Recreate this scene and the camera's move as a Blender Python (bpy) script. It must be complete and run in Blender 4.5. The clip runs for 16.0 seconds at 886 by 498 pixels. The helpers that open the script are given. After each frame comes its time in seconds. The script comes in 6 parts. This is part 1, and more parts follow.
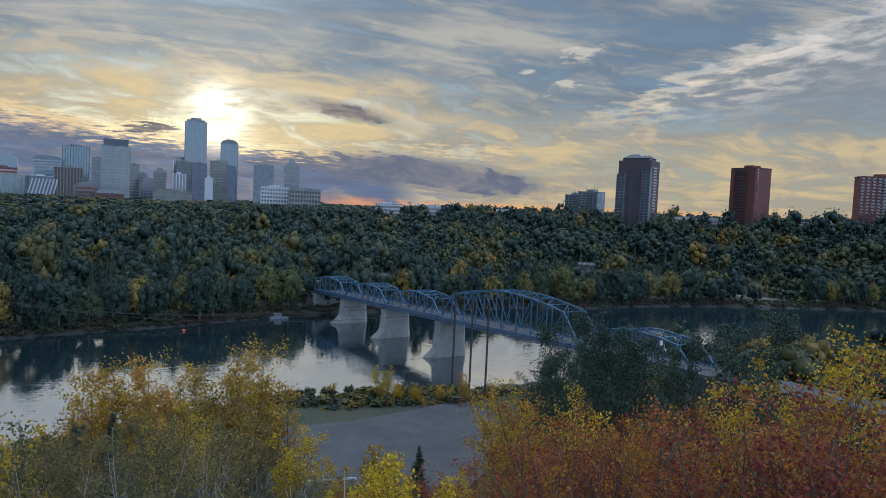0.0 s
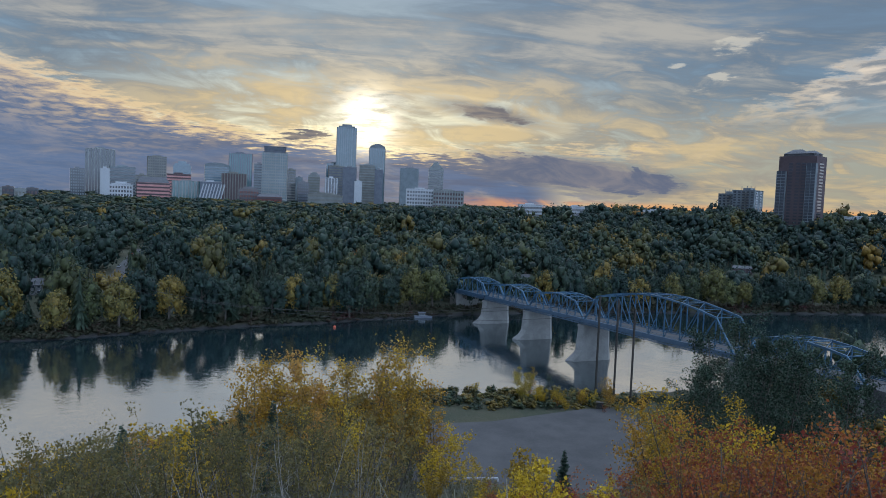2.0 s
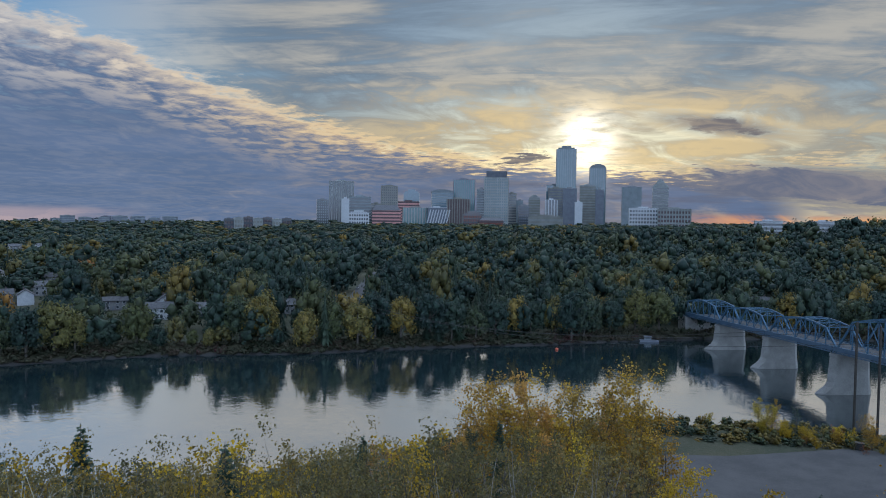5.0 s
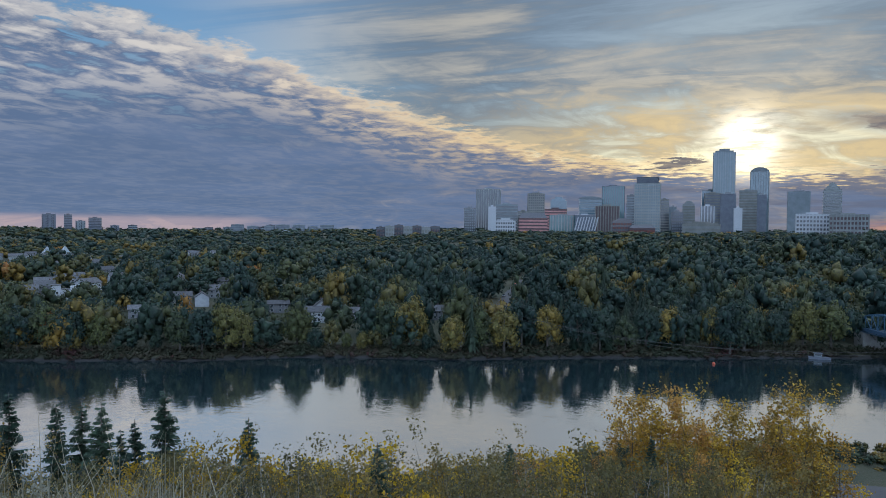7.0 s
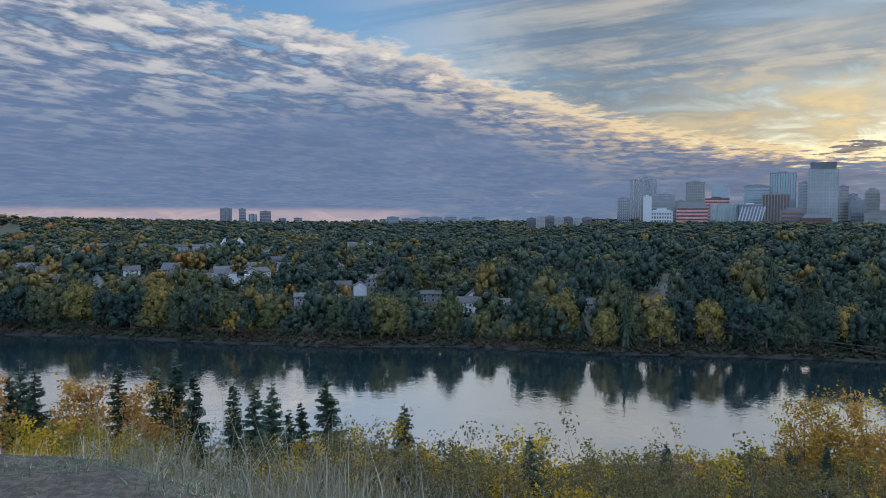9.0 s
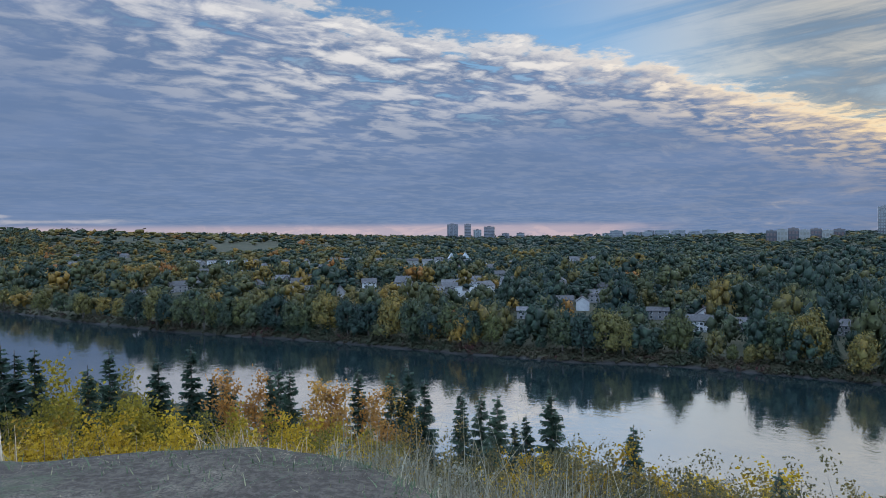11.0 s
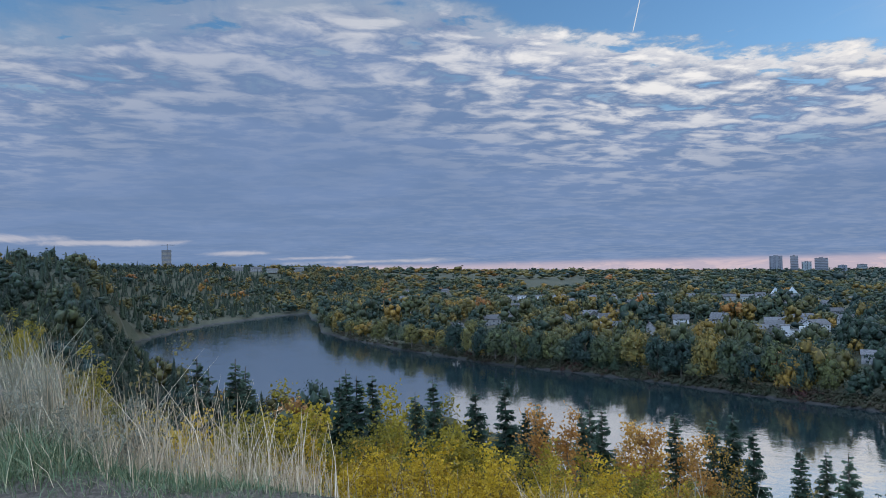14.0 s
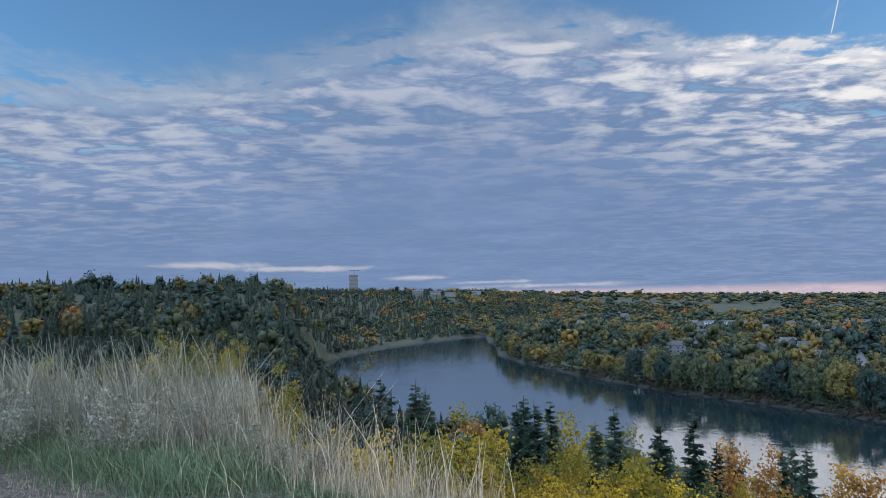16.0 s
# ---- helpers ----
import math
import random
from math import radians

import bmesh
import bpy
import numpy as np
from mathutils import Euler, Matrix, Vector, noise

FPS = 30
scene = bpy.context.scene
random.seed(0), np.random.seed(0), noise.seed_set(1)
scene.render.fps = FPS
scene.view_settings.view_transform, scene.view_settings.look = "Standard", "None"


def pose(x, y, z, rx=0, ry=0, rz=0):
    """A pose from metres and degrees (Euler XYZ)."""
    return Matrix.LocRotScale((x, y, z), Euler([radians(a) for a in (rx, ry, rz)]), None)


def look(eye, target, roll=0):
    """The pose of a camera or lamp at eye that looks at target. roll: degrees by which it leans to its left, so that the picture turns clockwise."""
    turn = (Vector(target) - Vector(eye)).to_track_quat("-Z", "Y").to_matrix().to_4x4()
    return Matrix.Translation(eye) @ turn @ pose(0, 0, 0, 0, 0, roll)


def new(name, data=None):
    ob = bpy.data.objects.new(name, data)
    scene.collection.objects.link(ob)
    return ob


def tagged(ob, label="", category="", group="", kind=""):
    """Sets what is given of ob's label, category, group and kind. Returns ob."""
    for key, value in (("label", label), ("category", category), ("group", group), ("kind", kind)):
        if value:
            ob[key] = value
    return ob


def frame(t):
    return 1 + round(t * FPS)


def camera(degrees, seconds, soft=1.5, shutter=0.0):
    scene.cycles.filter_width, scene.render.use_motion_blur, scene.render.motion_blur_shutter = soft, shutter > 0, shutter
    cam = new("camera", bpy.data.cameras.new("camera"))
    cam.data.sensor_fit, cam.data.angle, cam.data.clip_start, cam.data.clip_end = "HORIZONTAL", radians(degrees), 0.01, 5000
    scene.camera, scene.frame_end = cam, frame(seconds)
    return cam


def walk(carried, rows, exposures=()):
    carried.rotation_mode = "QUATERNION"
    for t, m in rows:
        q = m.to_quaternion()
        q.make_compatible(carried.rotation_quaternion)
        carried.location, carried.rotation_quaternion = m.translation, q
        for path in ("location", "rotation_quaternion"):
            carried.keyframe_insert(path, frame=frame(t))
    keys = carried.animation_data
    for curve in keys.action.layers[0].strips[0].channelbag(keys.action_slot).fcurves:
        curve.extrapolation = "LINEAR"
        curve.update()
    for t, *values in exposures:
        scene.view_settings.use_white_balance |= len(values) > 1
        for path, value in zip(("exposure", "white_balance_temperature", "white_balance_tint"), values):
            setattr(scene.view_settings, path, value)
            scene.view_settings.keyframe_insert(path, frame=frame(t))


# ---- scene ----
cam = camera(63.3, 16.0, soft=0.9)
EYE_Z = 57.6
PATH = [
    (0, 0.57, -0.05, 86.800, -2.681, 0.134),
    (0.5, 0.53, -0.03, 86.650, -2.674, 2.619),
    (1, 0.49, -0.01, 86.543, -2.674, 5.425),
    (1.5, 0.46, 0.01, 86.482, -2.511, 8.409),
    (2, 0.42, 0.03, 86.399, -2.272, 11.424),
    (2.5, 0.38, 0.04, 86.398, -1.909, 14.456),
    (3, 0.34, 0.06, 86.509, -1.502, 17.542),
    (3.5, 0.31, 0.08, 86.751, -1.234, 20.470),
    (4, 0.27, 0.10, 87.073, -1.016, 23.291),
    (6.5, 0.20, 0.09, 88.187, -0.511, 37.415),
    (7, 0.18, 0.09, 88.182, -0.490, 40.467),
    (7.5, 0.16, 0.08, 88.054, -0.422, 43.506),
    (8, 0.15, 0.08, 87.867, -0.324, 46.293),
    (10.5, 0.07, 0.05, 87.917, 0.326, 64.832),
    (11, 0.00, 0.03, 88.653, 0.492, 69.962),
    (11.5, -0.14, 0.03, 89.394, 0.667, 74.530),
    (12, -0.28, 0.02, 89.960, 0.701, 78.303),
    (12.5, -0.40, 0.01, 90.359, 0.818, 81.746),
    (13, -0.51, 0.01, 90.739, 0.922, 85.401),
    (13.5, -0.63, 0.00, 91.205, 1.142, 89.514),
    (14, -0.76, -0.03, 91.813, 1.247, 94.049),
    (14.5, -0.88, -0.06, 92.526, 1.328, 98.503),
    (15, -0.93, -0.07, 93.243, 1.347, 102.459),
    (15.5, -0.98, -0.09, 93.738, 1.197, 105.622),
    (16, -1.03, -0.10, 94.002, 1.191, 108.002),
]
walk(cam, [(t, pose(x, y, EYE_Z, rx, ry, rz)) for t, x, y, rx, ry, rz in PATH],
     exposures=[(0, 0.70), (4, 0.62), (8, 0.72), (11, 1.0), (13.5, 1.13), (16, 1.22)])

# ---- world, sun ----
SUN_AZ, SUN_EL = 17.7, 6.2          # degrees left of +y, degrees up
sun_dir = Vector((-math.sin(radians(SUN_AZ)) * math.cos(radians(SUN_EL)),
                  math.cos(radians(SUN_AZ)) * math.cos(radians(SUN_EL)), math.sin(radians(SUN_EL))))
sun = new("sun", bpy.data.lights.new("sun", "SUN"))
sun.data.energy, sun.data.angle, sun.data.color = 0.5, radians(150), (1.0, 0.92, 0.8)
sun.matrix_world = look(sun_dir * 100, (0, 0, 0))


class Graph:
    """Short hand for building node trees."""

    def __init__(self, tree):
        self.tree = tree

    def node(self, kind, **settings):
        n = self.tree.nodes.new(kind)
        for key, value in settings.items():
            setattr(n, key, value)
        return n

    def put(self, socket, value):
        if isinstance(value, bpy.types.NodeSocket):
            self.tree.links.new(value, socket)
        else:
            socket.default_value = value

    def math(self, op, a, b=0.0, c=0.0, clamp=False):
        n = self.node("ShaderNodeMath", operation=op, use_clamp=clamp)
        for i, v in enumerate((a, b, c)):
            self.put(n.inputs[i], v)
        return n.outputs[0]

    def step(self, v, lo, hi, out0=0.0, out1=1.0):
        n = self.node("ShaderNodeMapRange", interpolation_type="SMOOTHSTEP")
        for i, x in enumerate((v, lo, hi, out0, out1)):
            self.put(n.inputs[i], x)
        return n.outputs[0]

    def mix(self, f, a, b, blend="MIX"):
        n = self.node("ShaderNodeMix", data_type="RGBA", blend_type=blend)
        self.put(n.inputs[0], f), self.put(n.inputs[6], a), self.put(n.inputs[7], b)
        return n.outputs[2]

    def ramp(self, v, stops, interp="LINEAR"):
        n = self.node("ShaderNodeValToRGB")
        cr = n.color_ramp
        cr.interpolation = interp
        while len(cr.elements) < len(stops):
            cr.elements.new(0.5)
        for e, (p, c) in zip(cr.elements, stops):
            e.position = p
            e.color = c if len(c) == 4 else (*c, 1)
        self.put(n.inputs[0], v)
        return n.outputs[0]

    def noise(self, vec, scale, detail=4.0, rough=0.5, distort=0.0):
        n = self.node("ShaderNodeTexNoise")
        self.put(n.inputs["Vector"], vec)
        n.inputs["Scale"].default_value, n.inputs["Detail"].default_value = scale, detail
        n.inputs["Roughness"].default_value, n.inputs["Distortion"].default_value = rough, distort
        return n.outputs[0]

    def vec(self, x, y, z=0.0):
        n = self.node("ShaderNodeCombineXYZ")
        for i, v in enumerate((x, y, z)):
            self.put(n.inputs[i], v)
        return n.outputs[0]


def grey(v):
    return (v, v, v)


world = bpy.data.worlds.new("sky")
scene.world = world
world.use_nodes = True
world.node_tree.nodes.clear()
g = Graph(world.node_tree)
direction = g.node("ShaderNodeTexCoord").outputs["Generated"]
sep = g.node("ShaderNodeSeparateXYZ")
g.put(sep.inputs[0], direction)
sx, sy, sz = sep.outputs
el = g.math("MULTIPLY", g.math("ARCSINE", sz), 57.2958)
az = g.math("MULTIPLY", g.math("ARCTAN2", g.math("MULTIPLY", sx, -1), sy), 57.2958)
# the cloud layer as a flat deck overhead
high = g.math("ADD", g.math("MAXIMUM", sz, 0.0), 0.07)
cu, cv = g.math("DIVIDE", sx, high), g.math("DIVIDE", sy, high)
deck = g.vec(cu, cv)
# turned and stretched for streaks
su = g.math("ADD", g.math("MULTIPLY", cu, 0.94), g.math("MULTIPLY", cv, 0.34))
sv = g.math("SUBTRACT", g.math("MULTIPLY", cv, 0.94), g.math("MULTIPLY", cu, 0.34))
streak = g.vec(g.math("MULTIPLY", su, 0.42), g.math("MULTIPLY", sv, 1.5))
dot = g.node("ShaderNodeVectorMath", operation="DOT_PRODUCT")
g.put(dot.inputs[0], direction)
dot.inputs[1].default_value = sun_dir
near_sun = g.math("MAXIMUM", dot.outputs["Value"], 0.0)
glow_wide = g.math("POWER", near_sun, 26.0)
glow_broad = g.math("POWER", near_sun, 5.0)
glow_mid = g.math("POWER", near_sun, 130.0)
glow_core = g.math("POWER", near_sun, 1700.0)

n_big = g.noise(deck, 0.9, 5, 0.55, 0.3)
n_fine = g.noise(deck, 3.4, 6, 0.6, 0.4)
n_rows = g.noise(g.vec(su, g.math("MULTIPLY", sv, 0.66)), 6.4, 5, 0.56, 0.35)
n_rip = g.math("ADD", g.math("MULTIPLY", n_rows, 0.62), g.math("MULTIPLY", g.noise(deck, 2.4, 5, 0.6, 0.4), 0.38))
n_low = g.noise(g.vec(g.math("MULTIPLY", az, 0.20), g.math("ADD", g.math("MULTIPLY", el, 0.62), g.math("MULTIPLY", az, -0.05))), 1.0, 7, 0.62, 0.9)
low = g.step(el, 17.0, 6.0, 0.0, 0.8)
n_cir = g.math("ADD", g.math("MULTIPLY", g.noise(streak, 1.3, 7, 0.62, 0.8), g.math("SUBTRACT", 1.0, low)), g.math("MULTIPLY", n_low, low))
n_edge = g.noise(deck, 5.0, 5, 0.62)

# upper edge of the cloud sheet, by azimuth
EDGE = ((-60, 17), (-40, 17), (-30, 15), (-20, 12), (-13, 8.4), (-8, 6.2), (0, 4.6), (8, 4.4), (20, 4.6), (30, 5.6), (38, 7.6),
        (45, 9.7), (53, 12.9), (63, 15), (73, 15.8), (87, 19), (102, 23), (116, 20), (129, 16), (150, 15), (160, 15))
edge = g.math("MULTIPLY", g.ramp(g.math("DIVIDE", g.math("ADD", az, 60.0), 220.0),
                                 [((a + 60) / 220, grey(e / 30)) for a, e in EDGE], "B_SPLINE"), 30.0)
below = g.math("SUBTRACT", edge, el)
rough_edge = g.math("ADD", below, g.math("MULTIPLY", g.math("SUBTRACT", n_edge, 0.5), 5.0))
sheet = g.step(rough_edge, g.step(az, 80.0, 105.0, -0.3, -2.5), g.step(az, 80.0, 105.0, 0.9, 3.5))
depth = g.step(below, 1.0, g.step(az, 50.0, 85.0, 6.0, 14.0))
right = g.step(az, 5.0, -9.0)
# broken towards the top of the sheet, closed lower down
holes = g.math("MULTIPLY", g.step(n_rip, 0.455, 0.37), g.math("SUBTRACT", 1.0, g.step(below, 2.0, 9.0)))
holes = g.math("MULTIPLY", holes, g.step(az, 48.0, 75.0))
low_open = g.math("MULTIPLY", right, g.math("MULTIPLY", g.step(el, 9.5, 5.5), g.step(n_cir, 0.82, 0.50)))
sheet = g.math("MULTIPLY", sheet, g.math("SUBTRACT", 1.0, g.math("MAXIMUM", holes, low_open)))

# lens-shaped dark cloud and the stratus bar right of the sun
def oval(a0, e0, ra, re, lean, soft_noise, amount):
    da = g.math("DIVIDE", g.math("SUBTRACT", az, a0), ra)
    de = g.math("SUBTRACT", g.math("SUBTRACT", el, e0), g.math("MULTIPLY", g.math("SUBTRACT", az, a0), lean))
    de = g.math("DIVIDE", de, re)
    r = g.math("SQRT", g.math("ADD", g.math("MULTIPLY", da, da), g.math("MULTIPLY", de, de)))
    return g.math("ADD", r, g.math("MULTIPLY", g.math("SUBTRACT", soft_noise, 0.5), amount))


lens_r = oval(8.0, 7.2, 5.6, 0.95, 0.17, n_cir, 1.7)
lens = g.step(lens_r, 1.1, 0.3)
lens_rim = g.math("MULTIPLY", g.step(lens_r, 1.35, 1.0), g.math("SUBTRACT", 1.0, lens))
bar_r = oval(1.0, 2.7, 10.5, 1.5, 0.10, n_cir, 1.8)
bar = g.step(bar_r, 1.2, 0.6)
puff_r = oval(22.5, 4.9, 2.6, 0.5, -0.1, n_edge, 4.0)
puff = g.step(puff_r, 1.0, 0.5)
puff_rim = g.math("MULTIPLY", g.step(puff_r, 1.5, 1.0), g.math("SUBTRACT", 1.0, puff))

# colours
dark_far, dark_near = (0.070, 0.108, 0.188, 1), (0.085, 0.09, 0.125, 1)
lit_far, lit_near = (0.41, 0.40, 0.395, 1), (0.62, 0.45, 0.23, 1)
dark = g.mix(g.math("MULTIPLY", glow_wide, 0.8), dark_far, dark_near)
dark = g.mix(g.step(n_big, 0.42, 0.62, 0.0, 0.55), dark, (0.086, 0.126, 0.215, 1))
dark = g.mix(g.step(az, 2.0, -16.0), dark, (0.145, 0.168, 0.195, 1))
lit = g.mix(g.step(glow_broad, 0.08, 0.85), lit_far, lit_near)
lit_amount = g.math("MULTIPLY", g.step(n_rip, 0.43, 0.61), g.math("SUBTRACT", 1.0, g.math("MULTIPLY", depth, 0.93)))
edge_lit = g.math("MULTIPLY", g.step(rough_edge, g.step(az, 20.0, 50.0, 1.5, 3.0), 0.2), g.step(az, 75.0, 100.0, 0.9, 0.3))
lit_amount = g.math("MULTIPLY", lit_amount, g.math("MAXIMUM", g.step(az, 25.0, 55.0), g.step(az, 0.0, -15.0)))
lit_amount = g.math("MULTIPLY", lit_amount, g.step(az, 80.0, 110.0, 1.0, 0.42))
lit_amount = g.math("MAXIMUM", lit_amount, edge_lit)
streaks_low = g.math("MULTIPLY", g.step(n_cir, 0.5, 0.75), g.step(az, 45.0, 65.0, 0.22, 0.05))
sheet_col = g.mix(g.math("MAXIMUM", lit_amount, streaks_low), dark, lit)

# thin veil of cirrus over the sun side
veil_zone = g.step(az, 66.0, 40.0)
veil = g.math("MULTIPLY", g.step(n_cir, 0.30, 0.55, 0.72, 0.97), veil_zone)
wisps = g.math("MULTIPLY", g.step(n_cir, 0.56, 0.75), 0.35)
veil = g.math("MAXIMUM", veil, wisps)
veil_low = g.math("MULTIPLY", veil_zone, g.step(el, 12.0, 3.0, 0.0, 0.85))
veil = g.math("MAXIMUM", veil, veil_low)
warm_low = g.math("MULTIPLY", g.math("MULTIPLY", g.step(el, 10.5, 4.5), g.step(az, 16.0, 3.0)), 0.95)
veil_lit = g.mix(g.math("MAXIMUM", g.step(glow_broad, 0.58, 0.98), warm_low), (0.20, 0.216, 0.222, 1), (0.42, 0.322, 0.175, 1))
veil_lit = g.mix(g.step(el, 7.5, 12.0), veil_lit, (0.275, 0.268, 0.25, 1))
veil_dim = g.mix(g.math("MAXIMUM", g.step(glow_broad, 0.55, 0.97), g.math("MULTIPLY", warm_low, 0.75)), (0.10, 0.135, 0.175, 1), (0.26, 0.225, 0.17, 1))
veil_dim = g.mix(g.step(el, 6.5, 11.5), veil_dim, (0.092, 0.126, 0.17, 1))
veil_col = g.mix(g.step(g.math("ADD", g.math("MULTIPLY", n_cir, 0.65), g.math("MULTIPLY", n_big, 0.35)), 0.45, 0.59), veil_dim, veil_lit)

# bright thin cloud added out of view, overhead and behind, to light the land
over = g.step(el, 30.0, 50.0)
veil = g.math("MAXIMUM", veil, g.math("MULTIPLY", over, 0.8))
veil_col = g.mix(over, veil_col, (0.70, 0.94, 1.34, 1))
behind = g.math("MAXIMUM", g.step(az, 150.0, 170.0), g.step(az, -50.0, -70.0))
veil = g.math("MAXIMUM", veil, g.math("MULTIPLY", behind, 0.8))
veil_col = g.mix(behind, veil_col, (0.66, 0.90, 1.30, 1))
sheet = g.math("MULTIPLY", sheet, g.math("SUBTRACT", 1.0, g.math("MAXIMUM", over, behind)))
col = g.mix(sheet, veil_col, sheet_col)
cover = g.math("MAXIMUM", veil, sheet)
dark_bits = g.math("MAXIMUM", g.math("MAXIMUM", lens, bar), puff)
col = g.mix(dark_bits, col, g.mix(bar, g.mix(g.step(n_fine, 0.4, 0.62), (0.115, 0.11, 0.12, 1), (0.19, 0.165, 0.145, 1)), g.mix(g.step(n_low, 0.38, 0.62), (0.085, 0.10, 0.145, 1), (0.15, 0.145, 0.165, 1))))
cover = g.math("MAXIMUM", cover, dark_bits)
rims = g.math("MULTIPLY", g.math("MAXIMUM", g.math("MULTIPLY", lens_rim, 0.35), puff_rim), 0.75)
col = g.mix(rims, col, (0.6, 0.48, 0.28, 1))
cover = g.math("MAXIMUM", cover, rims)
bits = None
for a0, e0, ra, re in ((-10.6, 12.3, 1.7, 0.7), (-8.8, 9.9, 1.1, 0.6), (-1.6, 13.9, 0.6, 0.25), (-6.0, 10.8, 0.8, 0.22)):
    f = g.step(oval(a0, e0, ra, re, -0.1, n_edge, 5.5), 1.0, 0.3)
    bits = f if bits is None else g.math("MAXIMUM", bits, f)
col = g.mix(g.math("MULTIPLY", bits, 0.7), col, (0.40, 0.38, 0.33, 1))
cover = g.math("MAXIMUM", cover, g.math("MULTIPLY", bits, 0.8))
# thin bright bars low over the wooded ridge, and a wisp high above it
slivers = None
for a0, e0, ra, re in ((118.5, 2.6, 5.5, 0.22), (127, 2.9, 5.0, 0.3), (109.5, 1.75, 3.2, 0.2), (104, 1.3, 4.0, 0.16), (99, 0.95, 6.0, 0.2)):
    f = g.step(oval(a0, e0, ra, re, 0.0, n_cir, 3.6), 1.3, 0.1)
    slivers = f if slivers is None else g.math("MAXIMUM", slivers, f)
col = g.mix(g.math("MULTIPLY", slivers, 0.6), col, (0.30, 0.285, 0.30, 1))
cover = g.math("MAXIMUM", cover, slivers)
# afterglow along the horizon
low_glow = g.math("MULTIPLY", g.step(el, 0.85, 0.25), g.math("MAXIMUM", g.step(n_cir, 0.38, 0.56), g.step(az, 48.0, 58.0, 0.0, 0.75)))
glow_col = g.mix(g.step(az, 30.0, 50.0), (0.55, 0.23, 0.075, 1), (0.34, 0.26, 0.27, 1))
low_zone = g.math("MAXIMUM", g.step(az, 14.0, 4.0), g.step(az, 50.0, 60.0))
low_glow = g.math("MULTIPLY", g.math("MULTIPLY", low_glow, low_zone), 0.75)
col = g.mix(low_glow, col, glow_col)
cover = g.math("MAXIMUM", cover, low_glow)
# sun behind thin cloud
open_sun = g.math("SUBTRACT", 1.0, g.math("MULTIPLY", puff, 0.85))
core = g.math("MULTIPLY", g.math("MULTIPLY", open_sun, g.step(g.math("ADD", g.math("MULTIPLY", n_cir, 0.5), g.math("MULTIPLY", n_edge, 0.5)), 0.38, 0.56, 0.12, 1.0)), g.math("ADD", g.math("MULTIPLY", glow_core, 1.25), g.math("MULTIPLY", glow_mid, 0.045)))
sun_col = g.mix(1.0, (1.0, 0.94, 0.78, 1), g.vec(core, core, core), "MULTIPLY")
col = g.mix(1.0, col, sun_col, "ADD")
cover = g.math("MAXIMUM", cover, g.math("MINIMUM", core, 1.0))
# condensation trail
trail_a = g.math("ABSOLUTE", g.math("SUBTRACT", g.math("SUBTRACT", az, 78.4), g.math("MULTIPLY", g.math("SUBTRACT", el, 18.9), -0.27)))
trail = g.math("MULTIPLY", g.step(trail_a, 0.06, 0.015), g.math("MULTIPLY", g.step(el, 17.5, 18.0), g.step(el, 21.0, 20.0)))
col = g.mix(g.math("MULTIPLY", trail, 0.6), col, (0.34, 0.38, 0.45, 1))
cover = g.math("MAXIMUM", cover, trail)

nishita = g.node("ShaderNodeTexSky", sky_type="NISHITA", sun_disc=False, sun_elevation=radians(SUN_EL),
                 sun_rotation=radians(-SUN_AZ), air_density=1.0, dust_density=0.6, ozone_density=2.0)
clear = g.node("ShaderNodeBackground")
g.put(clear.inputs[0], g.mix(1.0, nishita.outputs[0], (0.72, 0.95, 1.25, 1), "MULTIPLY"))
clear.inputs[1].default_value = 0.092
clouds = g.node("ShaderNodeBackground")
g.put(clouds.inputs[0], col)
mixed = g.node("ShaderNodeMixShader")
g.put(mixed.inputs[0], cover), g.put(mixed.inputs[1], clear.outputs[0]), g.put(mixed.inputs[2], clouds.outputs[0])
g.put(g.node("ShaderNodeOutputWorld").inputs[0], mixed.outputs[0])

# ---- materials ----
def material(name, rough=0.7, metal=0.0):
    m = bpy.data.materials.new(name)
    m.use_nodes = True
    gr = Graph(m.node_tree)
    b = m.node_tree.nodes["Principled BSDF"]
    b.inputs["Roughness"].default_value, b.inputs["Metallic"].default_value = rough, metal
    return m, gr, b


def where(gr):
    return gr.node("ShaderNodeNewGeometry").outputs["Position"]


def bump(gr, b, height, strength=0.4, distance=0.05):
    n = gr.node("ShaderNodeBump")
    n.inputs["Strength"].default_value, n.inputs["Distance"].default_value = strength, distance
    gr.put(n.inputs["Height"], height)
    gr.put(b.inputs["Normal"], n.outputs[0])


def rgb(*c):
    return (*c, 1)


def worn(name, base, other, scale, rough=0.7, metal=0.0, fine=8.0, bump_d=0.01, random_shift=0.0):
    """A surface of two tones mixed at two scales, with fine relief."""
    m, gr, b = material(name, rough, metal)
    p = where(gr)
    big, small = gr.noise(p, scale, 5, 0.6), gr.noise(p, scale * fine, 4, 0.6)
    f = gr.step(gr.math("ADD", gr.math("MULTIPLY", big, 0.65), gr.math("MULTIPLY", small, 0.35)), 0.36, 0.64)
    c = gr.mix(f, rgb(*base), rgb(*other))
    if random_shift:
        rnd = gr.node("ShaderNodeObjectInfo").outputs["Random"]
        k = gr.math("ADD", 1.0 - random_shift, gr.math("MULTIPLY", rnd, 2 * random_shift))
        c = gr.mix(1.0, c, gr.vec(k, k, k), "MULTIPLY")
    gr.put(b.inputs["Base Color"], c)
    bump(gr, b, small, 0.4, bump_d)
    return m


